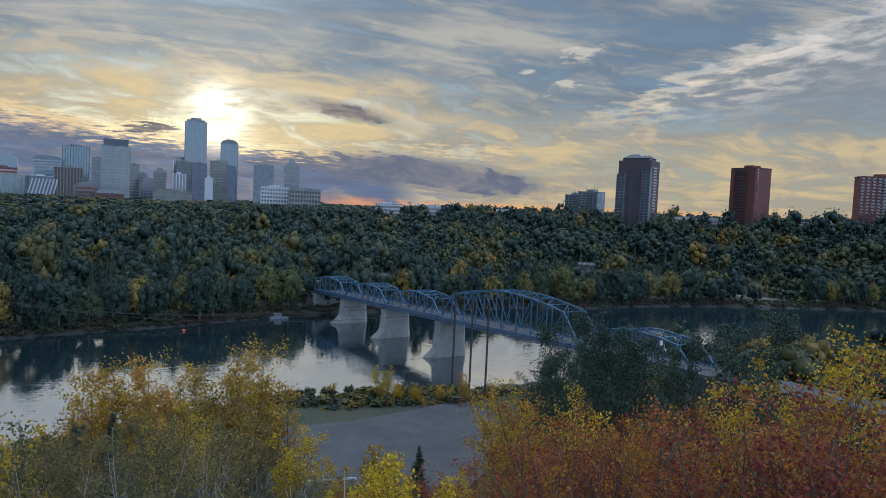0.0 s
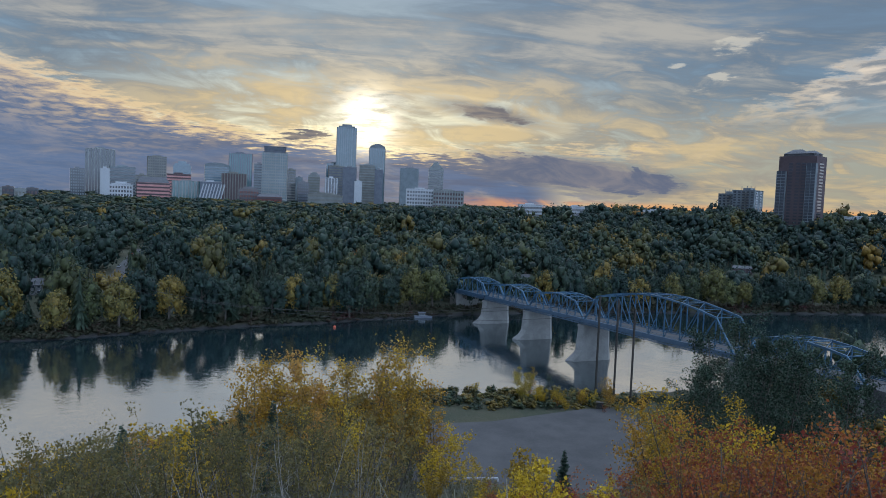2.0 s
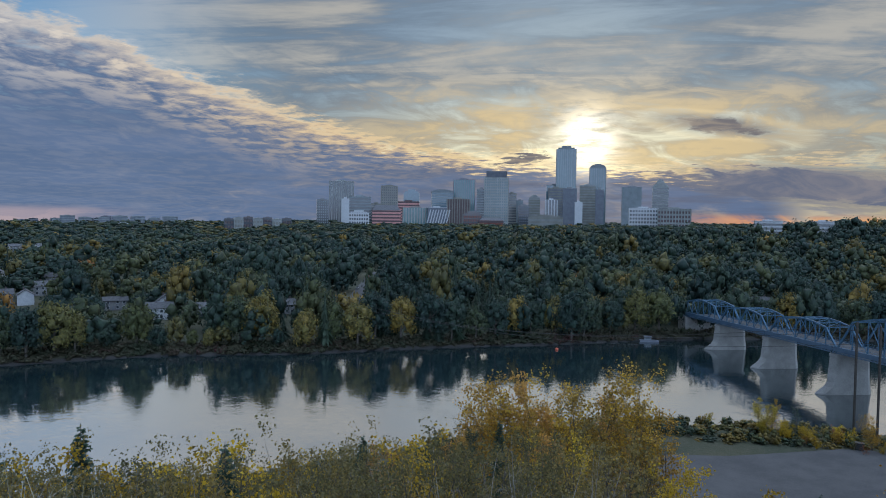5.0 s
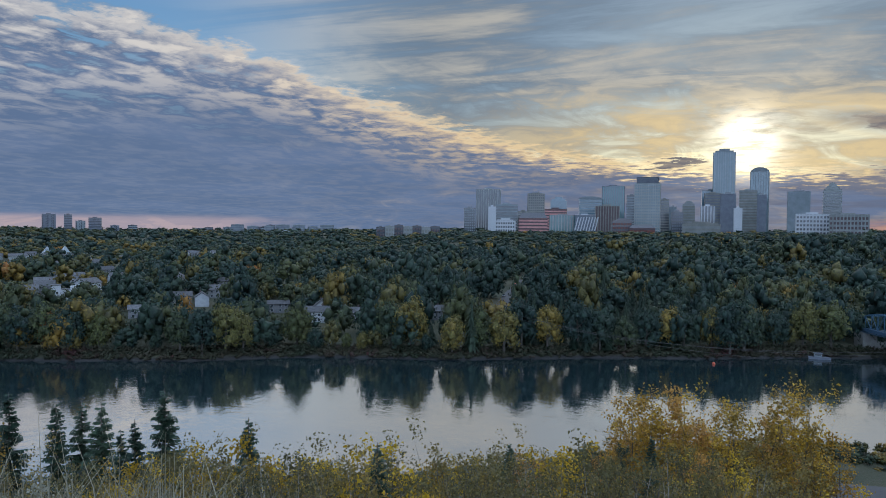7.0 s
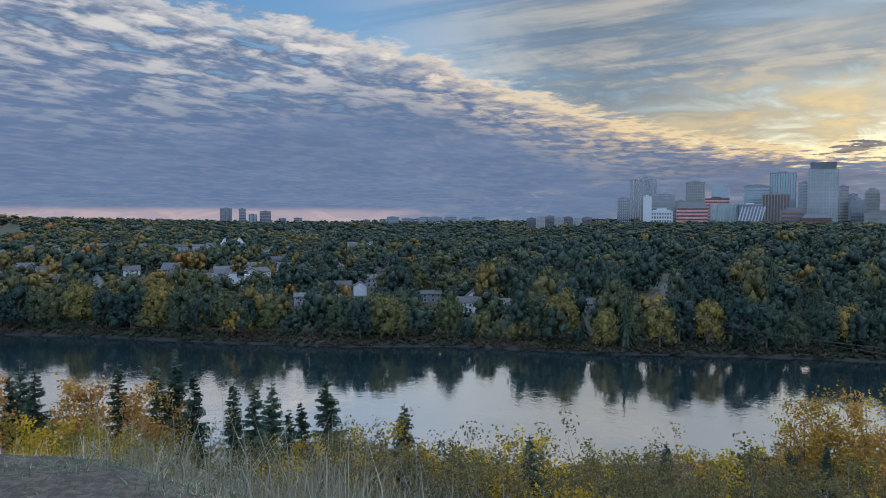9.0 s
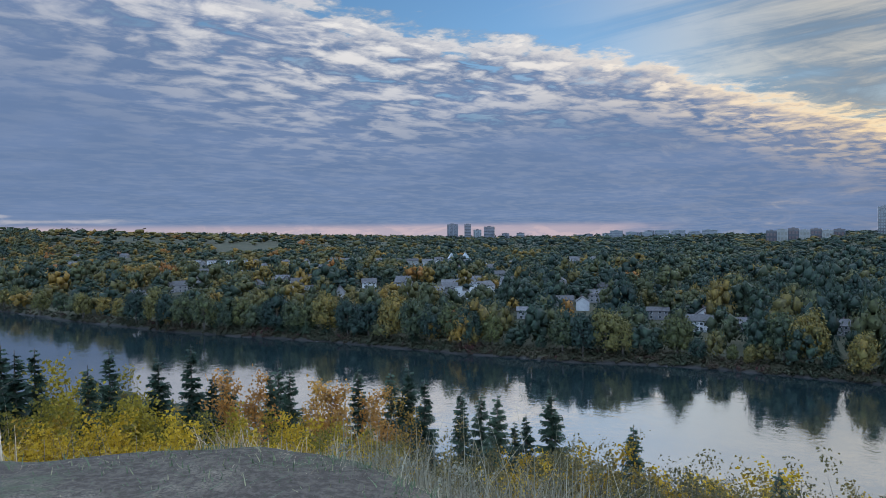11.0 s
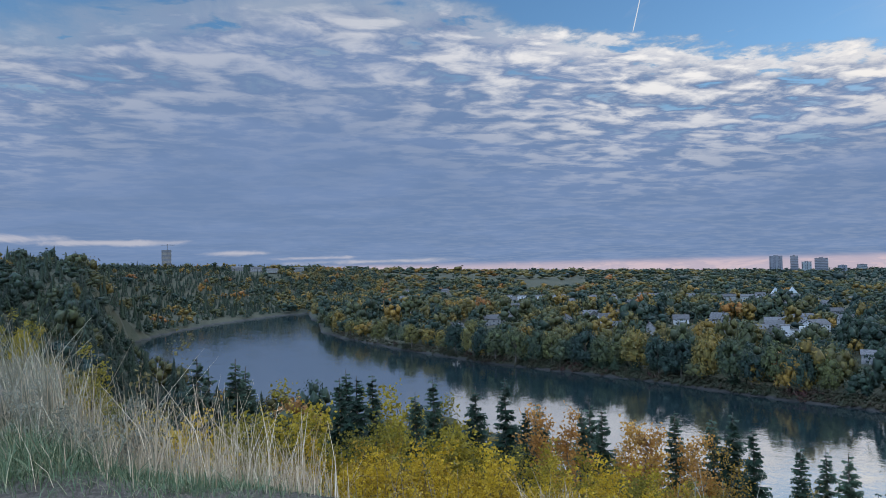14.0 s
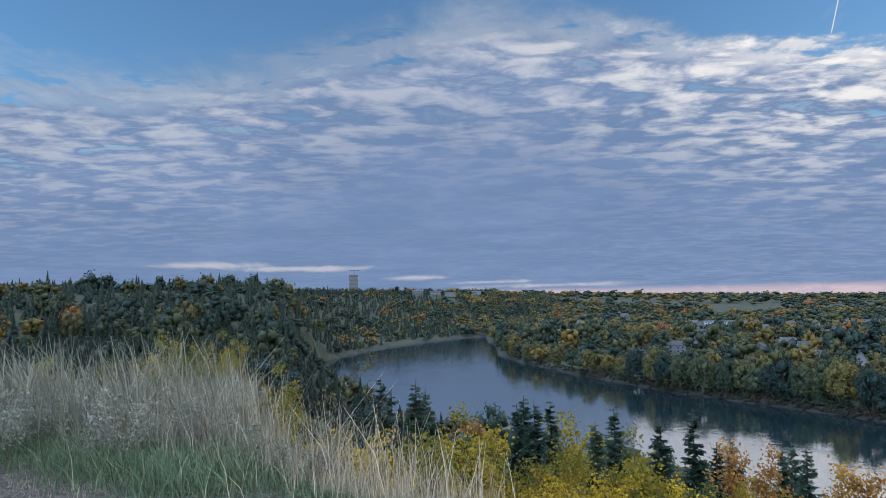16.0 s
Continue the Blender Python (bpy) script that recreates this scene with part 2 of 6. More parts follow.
def foliage(name, stops, by="object", see_through=0.42, spread_k=0.52, mottle=0.0):
    """Leaves: tones by plant (object or 'tint' of each crown) and a little by leaf."""
    m, gr, b = material(name, 0.6)
    if by == "object":
        t = gr.node("ShaderNodeObjectInfo").outputs["Random"]
    else:
        t = gr.node("ShaderNodeAttribute", attribute_name="tint").outputs["Fac"]
    leaf = gr.node("ShaderNodeNewGeometry").outputs["Random Per Island"]
    t2 = gr.math("ADD", t, gr.math("MULTIPLY", gr.math("SUBTRACT", leaf, 0.5), 0.16 if by == "object" else 0.08), clamp=True)
    c = gr.ramp(t2, stops)
    k = gr.math("ADD", 1.0 - spread_k / 2, gr.math("MULTIPLY", leaf, spread_k))
    c = gr.mix(1.0, c, gr.vec(k, k, k), "MULTIPLY")
    if mottle:
        k = gr.step(gr.noise(where(gr), mottle, 4, 0.65), 0.36, 0.64, 0.68, 1.22)
        c = gr.mix(1.0, c, gr.vec(k, k, gr.math("ADD", gr.math("MULTIPLY", k, 0.6), 0.4)), "MULTIPLY")
    gr.put(b.inputs["Base Color"], c)
    b.inputs["Specular IOR Level"].default_value = 0.25
    tr = gr.node("ShaderNodeBsdfTranslucent")
    gr.put(tr.inputs[0], c)
    mx = gr.node("ShaderNodeMixShader")
    mx.inputs[0].default_value = see_through
    gr.put(mx.inputs[1], b.outputs[0]), gr.put(mx.inputs[2], tr.outputs[0])
    gr.put(m.node_tree.nodes["Material Output"].inputs[0], mx.outputs[0])
    return m


FALL = [(0.0, (0.017, 0.036, 0.029)), (0.28, (0.029, 0.050, 0.033)), (0.50, (0.066, 0.072, 0.028)), (0.70, (0.145, 0.104, 0.026)),
        (0.88, (0.225, 0.135, 0.027)), (1.0, (0.225, 0.09, 0.023))]
mat_wood_far = foliage("woods_leaves", FALL, "tint", 0.15, 0.34, 0.5)
mat_spruce_far = foliage("spruce_needles_far", [(0, (0.012, 0.024, 0.015)), (1, (0.028, 0.046, 0.026))], "tint", 0.05)
mat_spruce = foliage("spruce_needles", [(0, (0.017, 0.038, 0.025)), (1, (0.042, 0.07, 0.042))], "object", 0.08)
mat_gold = foliage("golden_leaves", [(0, (0.24, 0.15, 0.02)), (0.5, (0.46, 0.30, 0.024)), (1, (0.58, 0.40, 0.032))], "object")
mat_aspen = foliage("aspen_leaves", [(0, (0.24, 0.16, 0.035)), (0.35, (0.37, 0.215, 0.03)), (0.7, (0.44, 0.23, 0.03)), (1, (0.50, 0.32, 0.035))], "object", 0.35)
mat_amber = foliage("amber_leaves", [(0, (0.40, 0.19, 0.05)), (1, (0.52, 0.29, 0.07))], "object")
mat_olive = foliage("olive_leaves", [(0, (0.10, 0.095, 0.045)), (0.5, (0.165, 0.14, 0.055)), (1, (0.25, 0.185, 0.06))], "object")
mat_lime = foliage("yellow_green_leaves", [(0, (0.13, 0.125, 0.03)), (0.5, (0.26, 0.21, 0.028)), (1, (0.43, 0.31, 0.03))], "object")
mat_red = foliage("red_leaves", [(0, (0.21, 0.045, 0.034)), (0.5, (0.33, 0.088, 0.036)), (1, (0.40, 0.16, 0.04))], "object")
mat_rust = foliage("rust_leaves", [(0, (0.24, 0.085, 0.025)), (1, (0.40, 0.19, 0.03))], "object")
mat_dry = foliage("dry_grass", [(0, (0.32, 0.24, 0.155)), (0.5, (0.50, 0.39, 0.265)), (1, (0.64, 0.53, 0.385))], "tint", 0.2)
mat_sage = foliage("sage_leaves", [(0, (0.17, 0.165, 0.12)), (1, (0.34, 0.31, 0.22))], "tint", 0.2)
mat_sagebush = foliage("sage_bush_leaves", [(0, (0.18, 0.185, 0.14)), (1, (0.32, 0.31, 0.235))], "object", 0.25)
mat_turf = foliage("turf_blades", [(0, (0.07, 0.11, 0.055)), (0.7, (0.13, 0.185, 0.10)), (1, (0.30, 0.28, 0.16))], "tint", 0.2)
mat_bark = worn("bark", (0.05, 0.042, 0.035), (0.12, 0.105, 0.09), 6.0, 0.9)
mat_pale_bark = worn("pale_bark", (0.16, 0.145, 0.12), (0.34, 0.31, 0.27), 5.0, 0.85)
mat_concrete = worn("concrete", (0.16, 0.155, 0.145), (0.235, 0.23, 0.215), 0.25, 0.85, fine=10, bump_d=0.03)
mat_blue_steel = worn("blue_painted_steel", (0.017, 0.070, 0.125), (0.032, 0.102, 0.165), 0.6, 0.5)
mat_deck_steel = worn("blue_grey_steel", (0.028, 0.068, 0.115), (0.05, 0.095, 0.145), 0.5, 0.5)
mat_asphalt = worn("asphalt", (0.045, 0.046, 0.05), (0.075, 0.075, 0.078), 0.4, 0.9)
mat_gravel = worn("gravel", (0.044, 0.043, 0.044), (0.072, 0.069, 0.068), 0.12, 0.95, fine=25, bump_d=0.03)
mat_pole = worn("tarred_wood", (0.03, 0.026, 0.022), (0.06, 0.05, 0.042), 2.0, 0.9)
mat_black = worn("black_metal", (0.012, 0.012, 0.013), (0.03, 0.03, 0.03), 3.0, 0.5)
mat_white = worn("white_siding", (0.36, 0.37, 0.39), (0.47, 0.48, 0.49), 0.6, 0.7)
mat_roof = worn("dark_shingles", (0.05, 0.05, 0.055), (0.11, 0.11, 0.115), 0.8, 0.9, random_shift=0.3)
mat_brick = worn("red_brick", (0.125, 0.045, 0.036), (0.175, 0.062, 0.05), 0.3, 0.9)
mat_brown = worn("brown_brick", (0.075, 0.052, 0.055), (0.115, 0.08, 0.082), 0.3, 0.9)
mat_siding = worn("pale_siding", (0.15, 0.15, 0.16), (0.24, 0.235, 0.235), 0.5, 0.8, random_shift=0.35)
mat_stone = worn("pale_stone", (0.185, 0.195, 0.19), (0.255, 0.265, 0.255), 0.08, 0.8, random_shift=0.15)
mat_greywall = worn("grey_panel", (0.135, 0.16, 0.172), (0.19, 0.217, 0.23), 0.08, 0.7, random_shift=0.15)
mat_darkwall = worn("dark_panel", (0.09, 0.10, 0.125), (0.14, 0.155, 0.18), 0.08, 0.6)
mat_tan = worn("tan_panel", (0.15, 0.148, 0.132), (0.21, 0.205, 0.183), 0.08, 0.8)
mat_pink = worn("pink_granite", (0.44, 0.19, 0.175), (0.57, 0.28, 0.255), 0.1, 0.5)


def glassy(name, tone, rough=0.12):
    m, gr, b = material(name, rough, 0.0)
    p = where(gr)
    gr.put(b.inputs["Base Color"], gr.mix(gr.noise(p, 0.15, 3), rgb(*tone), rgb(*[c * 0.6 for c in tone])))
    b.inputs["Specular IOR Level"].default_value = 1.0
    b.inputs["Coat Weight"].default_value = 0.5
    return m


mat_glass = glassy("window_glass", (0.05, 0.062, 0.078))
mat_blueglass = glassy("blue_curtain_glass", (0.11, 0.18, 0.225))
mat_greenglass = glassy("green_curtain_glass", (0.10, 0.21, 0.22))
mat_paleglass = glassy("pale_curtain_glass", (0.18, 0.245, 0.27))

# river water: still, with fine ripples that stretch with the current
mat_water, gr, b = material("river_water", 0.05)
p = where(gr)
b.inputs["Base Color"].default_value = (0.010, 0.022, 0.026, 1)
b.inputs["IOR"].default_value = 6.6
wv = gr.node("ShaderNodeMapping")
wv.inputs["Scale"].default_value = (0.45, 0.45, 0.45)
gr.put(wv.inputs["Vector"], p)
w1, w2 = gr.noise(wv.outputs[0], 1.0, 4, 0.55, 0.4), gr.noise(p, 0.05, 3, 0.5, 1.0)
amount = gr.step(w2, 0.35, 0.65, 0.25, 1.0)
bump(gr, b, gr.math("MULTIPLY", w1, amount), 0.55, 0.11)

# ground: grass and litter, bare soil by the viewpoint, mud at the shore
mat_ground, gr, b = material("valley_ground", 0.95)
p = where(gr)
n1, n2, n3 = gr.noise(p, 0.03, 5, 0.6), gr.noise(p, 0.9, 5, 0.65), gr.noise(p, 14.0, 5, 0.7)
c = gr.mix(gr.step(n1, 0.4, 0.6), rgb(0.03, 0.037, 0.018), rgb(0.052, 0.05, 0.025))
c = gr.mix(gr.step(n2, 0.5, 0.7), c, rgb(0.06, 0.055, 0.034))
sp = gr.node("ShaderNodeSeparateXYZ")
gr.put(sp.inputs[0], p)
mud = gr.step(sp.outputs[2], 1.6, 0.4)
c = gr.mix(mud, c, gr.mix(n2, rgb(0.018, 0.017, 0.016), rgb(0.04, 0.036, 0.033)))
soil = gr.mix(gr.step(n3, 0.42, 0.62), rgb(0.062, 0.050, 0.039), rgb(0.13, 0.108, 0.083))
n5 = gr.noise(p, 48.0, 4, 0.7)
soil = gr.mix(gr.math("MULTIPLY", gr.step(n2, 0.50, 0.70), gr.step(n5, 0.40, 0.62)), soil, rgb(0.28, 0.24, 0.18))
n4 = gr.noise(p, 0.7, 5, 0.7)
soil = gr.mix(gr.math("MULTIPLY", gr.step(n4, 0.54, 0.64), gr.step(n3, 0.35, 0.6)), soil, rgb(0.075, 0.095, 0.05))
top = gr.step(sp.outputs[2], 54.9, 55.6)
flat = gr.node("ShaderNodeVectorMath", operation="LENGTH")
gr.put(flat.inputs[0], gr.vec(sp.outputs[0], sp.outputs[1]))
c = gr.mix(gr.math("MULTIPLY", top, gr.step(flat.outputs["Value"], 40.0, 25.0)), c, soil)
gr.put(b.inputs["Base Color"], c)
bump(gr, b, gr.math("ADD", n3, gr.math("MULTIPLY", n2, 2.0)), 0.9, 0.09)

# ---- helpers for meshes ----
def np_mesh(name, verts, faces, tint=None):
    """A mesh from arrays; all faces have the same number of corners."""
    verts, faces = np.asarray(verts, np.float32), np.asarray(faces, np.int32)
    me = bpy.data.meshes.new(name)
    k = faces.shape[1]
    me.vertices.add(len(verts)), me.loops.add(faces.size), me.polygons.add(len(faces))
    me.vertices.foreach_set("co", verts.ravel())
    me.loops.foreach_set("vertex_index", faces.ravel())
    me.polygons.foreach_set("loop_start", np.arange(0, faces.size, k, dtype=np.int32))
    if tint is not None:
        at = me.attributes.new("tint", "FLOAT", "FACE")
        at.data.foreach_set("value", np.asarray(tint, np.float32))
    me.update(calc_edges=True)
    return me


def mesh_of(bm, name):
    bmesh.ops.recalc_face_normals(bm, faces=bm.faces)
    me = bpy.data.meshes.new(name)
    bm.to_mesh(me)
    bm.free()
    return me


def part(name, data, mat, parent=None, label="", at=None):
    """Links a bmesh or mesh as one object under a thing or a part."""
    me = mesh_of(data, name) if isinstance(data, bmesh.types.BMesh) else data
    if mat and not me.materials:
        me.materials.append(mat)
    ob = new(name, me)
    if parent:
        ob.parent = parent
    if at is not None:
        ob.matrix_basis = at
    if label:
        tagged(ob, label)
    return ob


def box(bm, lo, hi, m=None):
    vs = [bm.verts.new(Vector((x, y, z)) if m is None else m @ Vector((x, y, z)))
          for x in (lo[0], hi[0]) for y in (lo[1], hi[1]) for z in (lo[2], hi[2])]
    for f in ((0, 1, 3, 2), (4, 6, 7, 5), (0, 4, 5, 1), (2, 3, 7, 6), (0, 2, 6, 4), (1, 5, 7, 3)):
        bm.faces.new([vs[i] for i in f])


def boxes(*pairs):
    bm = bmesh.new()
    for lo, hi in pairs:
        box(bm, lo, hi)
    return bm


def polar(a, r):
    return -r * math.sin(radians(a)), r * math.cos(radians(a))


def smooth(x):
    x = np.clip(x, 0, 1)
    return x * x * (3 - 2 * x)


# ---- the lie of the land, seen from the viewpoint: bearing (degrees left of +y) and distance ----
FAR_AZ = (-180, -60, -45, -25.4, -18.4, -12, 0, 10, 20.7, 33, 40, 52, 60, 69, 73.8, 85.6, 90.9, 97.4, 101.7, 103.6, 104.4, 107, 110, 113, 116.3, 118, 121, 180)
FAR_R = (900, 800, 690, 546, 501, 454, 405, 370, 333, 314, 306, 316, 317, 337, 355, 414, 449, 535, 640, 728, 1095, 1050, 965, 865, 750, 700, 640, 640)
NEAR_AZ = (-180, -60, -30, -10, 0, 12, 25, 45, 60, 80, 100, 112, 116, 119, 120.5, 121, 180)
NEAR_R = (600, 480, 330, 240, 214, 206, 180, 158, 160, 178, 235, 330, 430, 540, 640, 900, 900)
TOP_AZ = (-180, -45, -30, -20, 0, 20, 40, 50, 65, 80, 90, 100, 105, 115, 125, 140, 180)
FOOT = (900, 680, 640, 600, 470, 430, 400, 600, 900, 1050, 1150, 1250, 1180, 1000, 600, 500, 500)
TOP = (1200, 850, 800, 815, 900, 1050, 1250, 1900, 3000, 2500, 2200, 1900, 1700, 1500, 1100, 900, 900)
TOP_Z = (52, 56, 52, 50, 46, 40, 38, 22, 14, 34, 46, 60, 66, 72, 70, 70, 60)
EDGE_AZ = (-180, -90, -60, 0, 45, 66, 71, 77, 85, 100, 112, 120, 130, 145, 180)
EDGE_R = (40, 12, 3.2, 3.0, 3.2, 4.3, 4.8, 5.5, 6.0, 6.3, 7.3, 8.5, 10, 14, 40)


def bearing(x, y):
    return np.degrees(np.arctan2(-np.asarray(x), np.asarray(y)))


def land(a, r):
    """Height of the ground at a bearing and distance, the river's surface being 0."""
    a, r = np.asarray(a, float), np.asarray(r, float)
    rn, rf = np.interp(a, NEAR_AZ, NEAR_R), np.interp(a, FAR_AZ, FAR_R)
    e = np.interp(a, EDGE_AZ, EDGE_R)
    foot, topr, topz = np.interp(a, TOP_AZ, FOOT), np.interp(a, TOP_AZ, TOP), np.interp(a, TOP_AZ, TOP_Z)
    base_r = np.minimum(rn * 0.72, 132.0)
    wooded = smooth((a - 116) / 6)                 # the near bank runs on to the left, without river
    fall = np.clip((r - e) / (base_r - e), 0, 1)
    near = 56.0 - 2.0 * (1 - np.exp(-np.log1p(np.exp(np.minimum((r - e) * 3.0, 60.0))) / 12.0)) - 50.0 * fall ** 1.1
    near = np.where(r > base_r, 4.0 + 0.0 * r, near)
    near = near * smooth((rn - r) / 6.0 + 0.02) + 0 * r
    left = 56.0 - 30.0 * smooth((r - e) / 170) + 44 * smooth((r - 230) / 480)
    near = near * (1 - wooded) + left * wooded
    bank = 3.2 * smooth((r - rf) / 9.0) + 7.0 * smooth((r - rf - 25) / 150.0)
    far = bank + (topz - 10.2) * smooth((r - foot) / (topr - foot))
    far = far * (1 - wooded) + np.maximum(far, left) * wooded
    bed = -1.6
    z = np.where(r < rn, near, np.where(r > rf, far, bed))
    return z


def ground(x, y):
    return float(land(bearing(x, y), math.hypot(x, y)))


def at_bearing(a, r, dz=0.0):
    x, y = polar(a, r)
    return x, y, float(land(a, r)) + dz


angles = np.concatenate([np.arange(-180, -42, 2.0), np.arange(-40, 145, 0.75), np.arange(145, 180, 2.0)])
radii = np.concatenate([[0.0], np.geomspace(0.6, 16, 90), np.geomspace(16.4, 140, 60), np.geomspace(143, 1300, 100), np.geomspace(1340, 4900, 26)])
A, Rr = np.meshgrid(angles, radii, indexing="ij")
Z = land(A, Rr)
X, Y = -Rr * np.sin(np.radians(A)), Rr * np.cos(np.radians(A))
rough = np.array([noise.noise((x * 0.03, y * 0.03, 0.0)) for x, y in zip(X.ravel(), Y.ravel())]).reshape(X.shape)
fine = np.array([noise.noise((x * 0.9, y * 0.9, 5.0)) for x, y in zip(X.ravel(), Y.ravel())]).reshape(X.shape)
Z = Z + np.where(Z > 4.2, rough * np.clip(Rr / 90, 0, 1.4), 0) + np.where(Rr < 60, fine * 0.06, 0)
na, nr = X.shape
idx = np.arange(na * nr).reshape(na, nr)
nxt = np.roll(idx, -1, axis=0)
faces = np.stack([idx[:, :-1], idx[:, 1:], nxt[:, 1:], nxt[:, :-1]], -1).reshape(-1, 4)
me = np_mesh("ground", np.stack([X, Y, Z], -1).reshape(-1, 3), faces)
me.polygons.foreach_set("use_smooth", np.ones(len(me.polygons), bool))
tagged(part("ground", me, mat_ground), "river valley ground with grass, bare soil and muddy banks", "ground", kind="structure")

bm = bmesh.new()
box(bm, (-2600, -2400, -1.2), (2400, 2400, 0.0))
tagged(part("water", bm, mat_water), "calm dark river water with fine ripples", "river", kind="structure")

# gravel lot and lawn beside the river, each a thin slab on the flat
def slab(name, outline, z, mat, label, category):
    bm = bmesh.new()
    f = bm.faces.new([bm.verts.new((x, y, z)) for x, y in outline])
    up = bmesh.ops.extrude_face_region(bm, geom=[f])
    bmesh.ops.translate(bm, verts=[v for v in up["geom"] if isinstance(v, bmesh.types.BMVert)], vec=(0, 0, -0.6))
    return tagged(part(name, bm, mat), label, category, kind="structure")


LOT = [(-44, 150), (-34, 167), (-20, 174), (-6, 186), (2, 193), (9, 196), (16, 187), (17, 172), (14, 150), (2, 122), (-22, 112), (-40, 132)]
slab("gravel_lot", LOT, 4.5,
     mat_gravel, "pale packed gravel lot on the river flat", "gravel lot")

# ---- far woods ----
rng = np.random.default_rng(7)


def leaf_quads(centres, size, rs, facing=None, jitter=0.34):
    """Small bent leaf clumps at the given points: four corners each, turned towards facing or any way."""
    n = len(centres)
    u = rs.normal(size=(n, 3))
    out = rs.normal(size=(n, 3)) if facing is None else facing + rs.normal(0, jitter, (n, 3))
    u = np.cross(out, u)
    u /= np.linalg.norm(u, axis=1)[:, None]
    w = np.cross(u, out)
    w /= np.linalg.norm(w, axis=1)[:, None]
    s = (size * rs.uniform(0.6, 1.35, n))[:, None]
    nrm = np.cross(u, w) * s * (0.25 if facing is None else 0.1)
    v = np.stack([centres - u * s * 0.5, centres + w * s * 0.36 + nrm, centres + u * s * 0.55, centres - w * s * 0.36 + nrm], 1)
    return v.reshape(-1, 3), np.arange(4 * n).reshape(n, 4)


def ball_grid(n):
    """Directions and faces of a cube's surface, n by n squares a side, joined at the edges."""
    keys, dirs, faces = {}, [], []
    for axis in range(3):
        for sign in (-1, 1):
            ids = np.zeros((n + 1, n + 1), int)
            for i in range(n + 1):
                for j in range(n + 1):
                    p = [0, 0, 0]
                    p[axis], p[(axis + 1) % 3], p[(axis + 2) % 3] = sign * n, 2 * i - n, 2 * j - n
                    ids[i, j] = keys.setdefault(tuple(p), len(dirs))
                    if ids[i, j] == len(dirs):
                        dirs.append([math.tan(c / n * 0.78) for c in p])
            for i in range(n):
                for j in range(n):
                    q = [ids[i, j], ids[i + 1, j], ids[i + 1, j + 1], ids[i, j + 1]]
                    faces.append(q if sign > 0 else q[::-1])
    d = np.array(dirs)
    return d / np.linalg.norm(d, axis=1)[:, None], np.array(faces)


def leafy_template(n, size, rs, lobes=6, grid=1):
    """A crown about one in radius and two high: many uneven clumps of foliage round a crown's outline, with leaf sprays all over them."""
    mid = np.array([0, 0, 0.98])
    k = np.arange(lobes) + 0.5
    up = 1 - 1.75 * k / lobes
    turn = k * 2.39996 + rs.normal(0, 0.4, lobes)
    flat = np.sqrt(np.maximum(1 - up ** 2, 0.02))
    c = np.stack([np.cos(turn) * flat, np.sin(turn) * flat, up], 1) * rs.uniform(0.42, 0.74, lobes)[:, None]
    c[:, :2] *= np.array([1.0, rs.uniform(0.75, 1.0)])
    rad = rs.uniform(0.9, 1.35, lobes) * 0.95 / lobes ** 0.36
    d, faces = ball_grid(grid)
    vs, fs = [], []
    for i in range(lobes):
        q, _ = np.linalg.qr(rs.normal(size=(3, 3)))          # each clump turned its own way
        if np.linalg.det(q) < 0:
            q[:, 0] *= -1
        vs.append(mid + c[i] + (d * (rad[i] * rs.uniform(0.5, 0.9, len(d)))[:, None]) @ q.T)
        fs.append(faces + i * len(d))
    e = rs.normal(size=(n, 3))
    e /= np.linalg.norm(e, axis=1)[:, None]
    own = rs.integers(0, lobes, n)
    e = np.where(((e * c[own]).sum(1) < -0.15)[:, None], -e, e)
    v, f = leaf_quads(mid + c[own] + e * (rad[own] * rs.uniform(0.75, 1.2, n))[:, None], size, rs, e + np.array([0, 0, 0.25]), 0.7)
    core = np.concatenate(vs)
    return np.concatenate([core, v]), np.concatenate(fs + [f + len(core)])


def spruce_template(n, rs):
    """A narrow cone of drooping sprays, unit radius, height two."""
    h = 1 - np.sqrt(rs.uniform(0, 1, n))
    t = rs.uniform(0, 2 * math.pi, n)
    r = (1 - h) * rs.uniform(0.45, 1.0, n)
    tip = np.stack([np.cos(t) * r, np.sin(t) * r, 2 * h + 0.05], 1)
    out = np.stack([np.cos(t), np.sin(t), np.full(n, -0.45)], 1) * (0.09 + 0.24 * (1 - h))[:, None]
    side = np.stack([-np.sin(t), np.cos(t), np.zeros(n)], 1) * (0.05 + 0.10 * (1 - h))[:, None]
    v = np.stack([tip - out, tip + side, tip + out, tip - side], 1).reshape(-1, 3)
    cv = np.array([[0.55 * math.cos(a), 0.55 * math.sin(a), 0.1] for a in np.arange(6) * math.pi / 3] + [[0, 0, 2.05]] * 6)
    cf = np.array([[i, (i + 1) % 6, 6 + (i + 1) % 6, 6 + i] for i in range(6)])
    return np.concatenate([v, cv]), np.concatenate([np.arange(4 * n).reshape(n, 4), cf + 4 * n])


